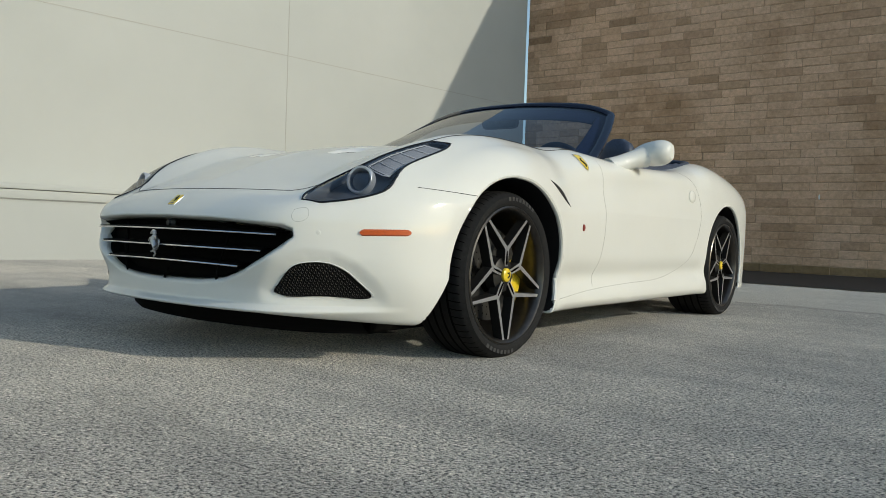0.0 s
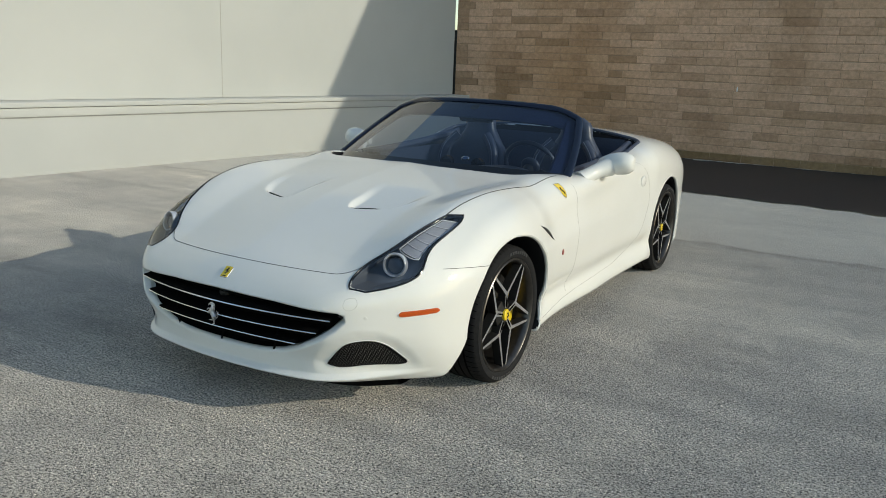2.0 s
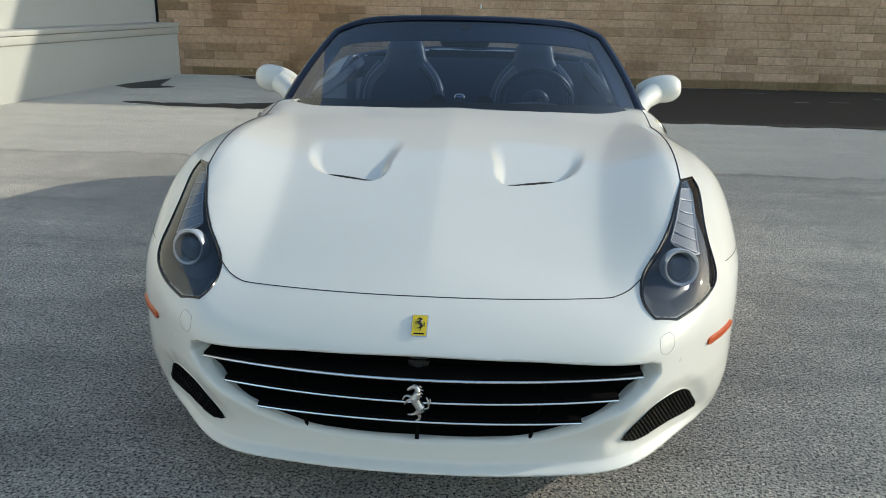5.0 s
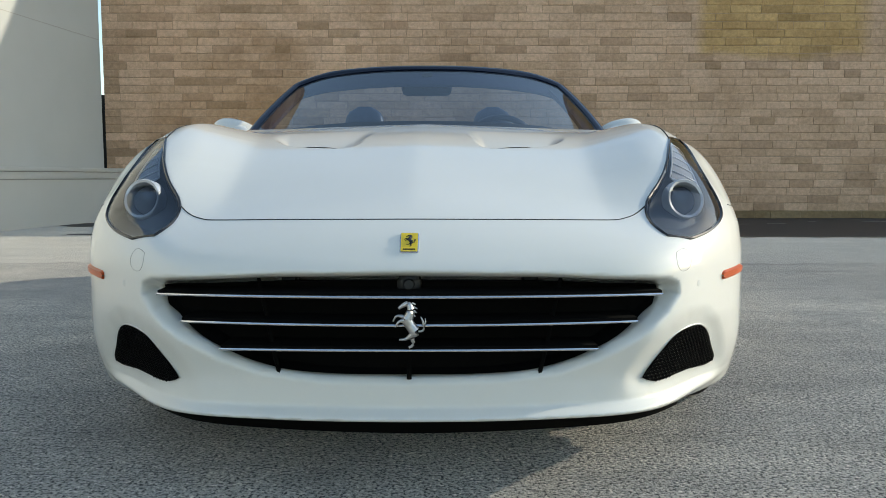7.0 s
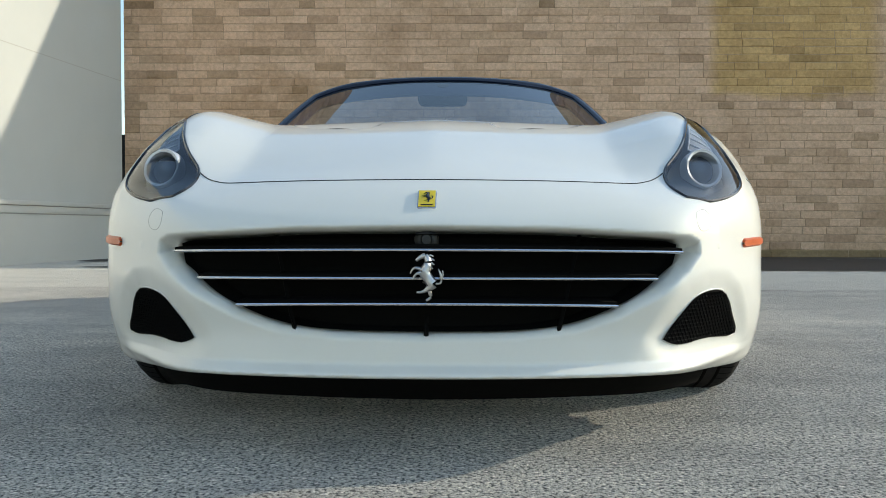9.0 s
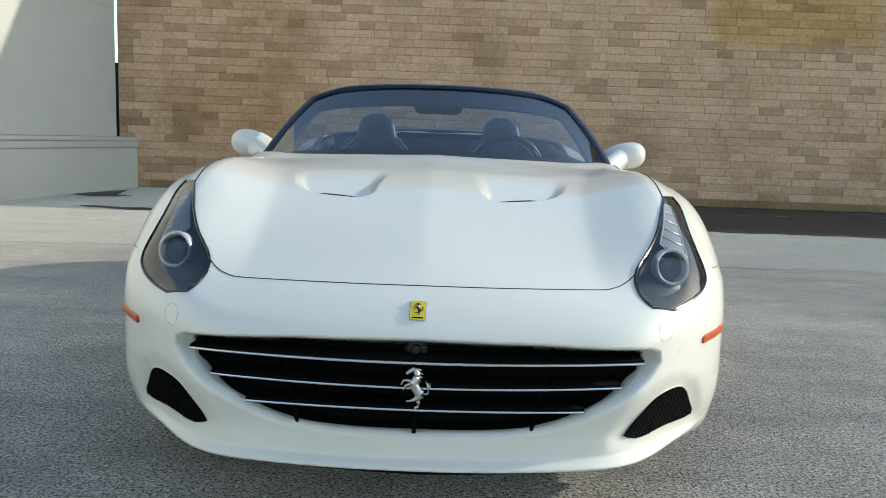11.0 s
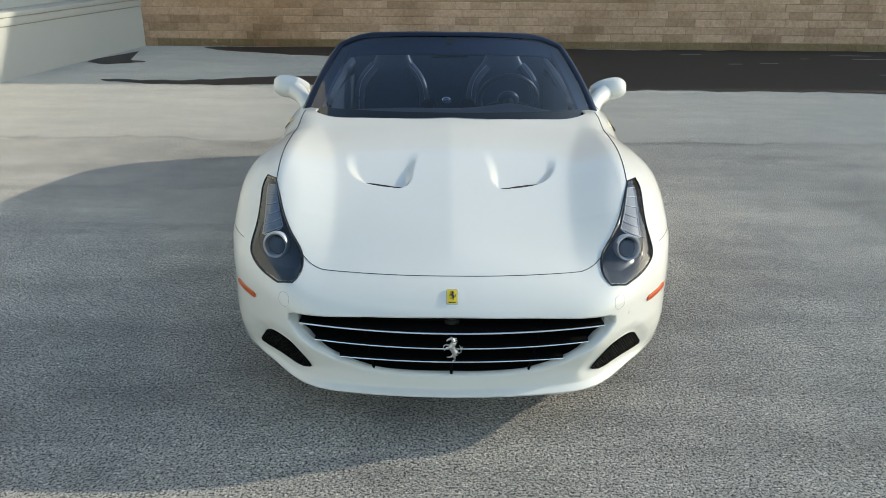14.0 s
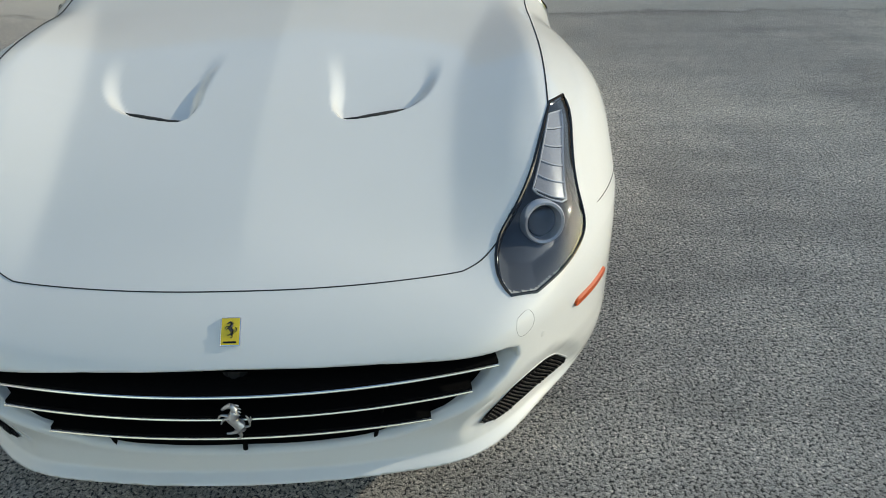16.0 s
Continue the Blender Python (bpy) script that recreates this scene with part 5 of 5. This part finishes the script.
    # door top linings
    for sign in (1, -1):
        pts = curve_through([(0.735, 0.98, 0.882), (0.735, 1.3, 0.888), (0.735, 1.7, 0.905), (0.728, 2.05, 0.93), (0.70, 2.36, 0.97)], 24)
        part("door_lining", tube([(sign * p[0], p[1], p[2]) for p in pts], 0.028, 8), LEATHER, car)
        part("door_panel", grid_mesh([[(sign * (p[0] - 0.02), p[1], z) for p in pts] for z in (0.42, 0.6, 0.8, 0.88)]), LEATHER, car)


build_windscreen()
for side in (1, -1):
    build_door_mirror(side)
build_cabin()


# ---- wheels ----
def build_wheel(radius, width, name="wheel"):
    """A wheel about the x axis, its outer face looking to +x, the tyre's outer wall at x = 0."""
    R, w = radius, width
    rim_r = 0.279
    bm = lathe([(rim_r - 0.004, -0.012), (rim_r, -0.002), (rim_r - 0.006, 0.002), (rim_r - 0.016, -0.006), (rim_r - 0.022, -0.030), (rim_r - 0.030, -0.10), (rim_r - 0.030, -w + 0.02), (rim_r, -w + 0.005)], 72)
    wheel = finish(name, bm, BARREL, label="dark grey star-spoke alloy wheel")
    prof = [(rim_r - 0.006, -0.010), (rim_r + 0.006, 0.0), (rim_r + 0.022, 0.006), (rim_r + 0.036, 0.005), (R - 0.017, -0.003), (R - 0.010, -0.010), (R - 0.005, -0.019), (R - 0.002, -0.030), (R, -0.045)]
    prof += [(R + 0.001, -w / 2)] + [(r, -w - x) for r, x in prof[::-1]]
    part("tyre", lathe(prof, 96), RUBBER, wheel, "black low-profile tyre")
    for gx in (0.26, 0.42, 0.58, 0.74):
        part("tread_groove", lathe([(R + 0.0016, -w * gx - 0.005), (R + 0.002, -w * gx), (R + 0.0016, -w * gx + 0.005)], 72), VOID, wheel)
    bm = bmesh.new()
    line = ((R - 0.0095, -0.011), (R - 0.005, -0.019), (R - 0.002, -0.030), (R, -0.045), (R + 0.001, -0.068))
    for k in range(64):
        a = 2 * math.pi * k / 64
        rows = []
        for e in (-1, 1):
            rows.append([(x, (r + 0.0008) * math.cos(a + e * 0.006 + x * 0.5), (r + 0.0008) * math.sin(a + e * 0.006 + x * 0.5)) for r, x in line])
        grid_mesh(rows, bm=bm)
    part("tread_pattern", bm, VOID, wheel, smooth=False)["kind"] = "stuff"
    # raised sidewall lettering as plain bars
    bm = bmesh.new()
    for base in (-12, 168):
        for k in range(8):
            m = Matrix.Rotation(radians(base - 17 + k * 4.9), 4, "X")
            box(bm, (0.0055, -0.0085, rim_r + 0.021), (0.0074, 0.0085, rim_r + 0.036), m)
    part("sidewall_lettering", bm, plain("raised_rubber", (0.034, 0.034, 0.036), 0.6), wheel, "raised marks on the tyre wall", smooth=False)["kind"] = "stuff"
    node, tip, hub = 0.110, rim_r - 0.010, 0.036
    for k in range(5):
        spoke_angle = radians(55 + 72 * k)

        def at(angle, r, x):
            return Vector((x, r * math.cos(angle), r * math.sin(angle)))

        half = radians(36)
        for e in (-1, 1):
            outer = at(spoke_angle + e * radians(3.2), tip, -0.010)
            knot = at(spoke_angle + e * half * 0.90, node, -0.014)
            inner = at(spoke_angle + e * radians(28), hub, -0.018)
            bm = bmesh.new()
            pts = [outer, knot, inner]
            widths = (0.0058, 0.0088, 0.0062)
            top, low = [], []
            for i, p in enumerate(pts):
                d = (pts[min(i + 1, 2)] - pts[max(i - 1, 0)]).normalized()
                n = Vector((1, 0, 0)).cross(d).normalized()
                top.append((bm.verts.new(p + n * widths[i]), bm.verts.new(p - n * widths[i])))
                low.append((bm.verts.new(p + n * (widths[i] + 0.005) + Vector((-0.040, 0, 0))), bm.verts.new(p - n * (widths[i] + 0.005) + Vector((-0.040, 0, 0)))))
            for i in range(2):
                bm.faces.new((top[i][0], top[i][1], top[i + 1][1], top[i + 1][0]))
                bm.faces.new((top[i][0], top[i + 1][0], low[i + 1][0], low[i][0])).material_index = 1
                bm.faces.new((top[i + 1][1], top[i][1], low[i][1], low[i + 1][1])).material_index = 1
            bmesh.ops.recalc_face_normals(bm, faces=bm.faces)
            part("spoke", bm, MACHINED, wheel, "slim dark spoke with a bright machined face", smooth=False).data.materials.append(RIM)
        bm = lathe([(0.0, -0.020), (0.009, -0.020), (0.011, -0.034), (0.011, -0.05)], 12)
        bmesh.ops.transform(bm, matrix=Matrix.Translation(at(spoke_angle + half, 0.056, 0)), verts=bm.verts)
        part("wheel_bolt", bm, BLACK, wheel)
        # dark slot down the middle of each pair of inner bars
        bm = tube([at(spoke_angle + half, r, -0.0145) for r in (0.040, 0.07, 0.098)], 0, 6, radii=[0.0030, 0.0042, 0.0022])
        part("spoke_slot", bm, VOID, wheel)
    part("hub", lathe([(0.0, -0.020), (0.040, -0.020), (0.070, -0.032), (0.075, -0.07)], 32), RIM, wheel)
    cap = part("hub_cap", lathe([(0.0, -0.006), (0.021, -0.007), (0.027, -0.011), (0.029, -0.022)], 32), YELLOW, wheel, "yellow hub cap")
    bm = tube([at(radians(a), 0.010, -0.0055) for a in (120, 60, 340, 250)], 0.004, 6)
    part("cap_mark", bm, TRIM, wheel)
    part("brake_disc", lathe([(0.08, -0.095), (0.19, -0.095), (0.19, -0.125), (0.08, -0.125)], 64), STEEL, wheel, "drilled steel brake disc")
    bm = bmesh.new()
    for ring, count in ((0.105, 20), (0.135, 26), (0.165, 32)):
        for k in range(count):
            a = 2 * math.pi * k / count + ring * 9
            c = bmesh.ops.create_circle(bm, cap_ends=True, segments=8, radius=0.0035)
            bmesh.ops.transform(bm, matrix=Matrix.Translation(at(a, ring, -0.0945)) @ Matrix.Rotation(math.pi / 2, 4, "Y"), verts=c["verts"])
    part("disc_drilling", bm, VOID, wheel, smooth=False)["kind"] = "stuff"
    return wheel


def build_caliper(parent, angle):
    rows = []
    for a in np.linspace(angle - 28, angle + 28, 14):
        c, s = math.cos(radians(a)), math.sin(radians(a))
        rows.append([(x, r * c, r * s) for r, x in ((0.118, -0.076), (0.128, -0.068), (0.190, -0.066), (0.205, -0.074), (0.207, -0.14), (0.118, -0.14))])
    bm = grid_mesh(rows, closed_v=True)
    bm.verts.ensure_lookup_table()
    bm.faces.new([bm.verts[j] for j in range(6)])
    bm.faces.new([bm.verts[13 * 6 + j] for j in range(6)])
    part("brake_caliper", bm, YELLOW, parent, "yellow brake caliper")


for k, (ay, az) in enumerate(AXLES):
    for sign in (1, -1):
        w = build_wheel(0.338, 0.245 if k == 0 else 0.285)
        build_caliper(w, (-8 if k == 0 else 188) if sign > 0 else (188 if k == 0 else -8))
        w.parent = car
        w.matrix_basis = pose(sign * (0.930 if k == 0 else 0.938), ay, 0.330, 0, 0, 0 if sign > 0 else 180)


# ---- wet patches along the foot of the brick wall ----
def wet_patch(outline_front, outline_back, name, label, skin_of=None, rough=1.0, lift=0.004):
    rows = []
    xs = np.linspace(outline_front[0][0], outline_front[-1][0], 360)
    fx, fy = zip(*outline_front)
    bx, by = zip(*outline_back)
    f = np.interp(xs, fx, fy)
    b = np.interp(xs, bx, by)
    for k, x in enumerate(xs):
        n = noise.fractal(Vector((x * 1.6, 3.1 + f[k], 0)), 0.7, 2.1, 8) * 0.13 * rough
        m = noise.fractal(Vector((x * 1.9, 9.7 + f[k], 0)), 0.7, 2.1, 8) * 0.11 * rough
        taper = min(1.0, (k + 0.2) / 14, (len(xs) - 1 - k + 0.2) / 14) ** 0.5
        mid = (f[k] + b[k]) / 2
        rows.append([(x, mid + (f[k] + n - mid) * taper, lift), (x, mid + (b[k] + m - mid) * taper, lift)])
    ob = finish(name, facing(grid_mesh(rows), (0, 0, 1)), skin_of or WET, smooth=False)
    tagged(ob, label, "wet patch", kind="structure")


WET = plain("wet_asphalt", (0.022, 0.0225, 0.024), 0.6, vary=0.5, scale=120, relief=0.003)
wet_patch([(-1.5, 6.95), (1.5, 6.75), (4, 6.7), (8, 6.5), (16, 6.2)], [(-1.5, 10.3), (-0.5, 10.8), (16, 11.0)], "wet_ground", "dark damp asphalt along the brick wall", lift=0.009)
wet_patch([(-4.7, 7.15), (-3.6, 6.85), (-2.4, 6.95), (-0.8, 6.9)], [(-4.7, 7.3), (-3.6, 7.15), (-2.5, 7.6), (-0.8, 7.8)], "wet_ground", "dark damp streak on the asphalt", rough=0.8)
wet_patch([(-5.6, 8.8), (-5.2, 8.65), (-4.7, 8.8)], [(-5.6, 9.1), (-5.25, 10.2), (-5.0, 9.1), (-4.7, 8.95)], "wet_ground", "dark damp patch on the asphalt by the plinth", rough=0.8)
wet_patch([(-4.3, 10.55), (-3.5, 10.15), (-2.3, 9.8), (-0.65, 9.4)], [(-4.3, 10.88), (-0.65, 10.88)], "wet_ground", "dark damp patch at the foot of the brick wall", rough=0.8)
PALE = plain("dried_pale_streak", (0.30, 0.295, 0.285), 0.9, vary=0.3, scale=60)
for xa, xb, ys in ((4.02, 4.40, 10.23), (5.01, 5.31, 9.24), (6.57, 7.31, 10.24), (6.76, 7.51, 9.80), (6.36, 6.61, 8.13), (4.47, 4.70, 9.13), (5.90, 6.04, 9.80)):
    wet_patch([(xa, ys - 0.035), (xb, ys - 0.03)], [(xa, ys + 0.035), (xb, ys + 0.045)], "dried_streak", "pale dried streak on the damp asphalt", PALE, 0.15, 0.014)


# ---- the slit between the two buildings ----
def build_gap_post():
    bm = bmesh.new()
    box(bm, (-6.20, 11.30, 0.0), (-5.68, 11.36, 2.16), bevel=0.01)
    ob = finish("gate_post", bm, BLACK)
    tagged(ob, "dark metal post in the slit between the walls", "post")


build_gap_post()


def build_wall_mark():
    bm = bmesh.new()
    bmesh.ops.create_uvsphere(bm, u_segments=10, v_segments=6, radius=1.0)
    bmesh.ops.transform(bm, matrix=Matrix.Translation((WALL_MARK[0], 10.904, WALL_MARK[1])) @ Matrix.Diagonal((0.014, 0.010, 0.045, 1)), verts=bm.verts)
    ob = finish("wall_mark", bm, plain("white_paint_fleck", (0.8, 0.8, 0.78), 0.7))
    tagged(ob, "small white paint fleck on the brick wall", "mark")


WALL_MARK = (-0.18, 1.24)
build_wall_mark()
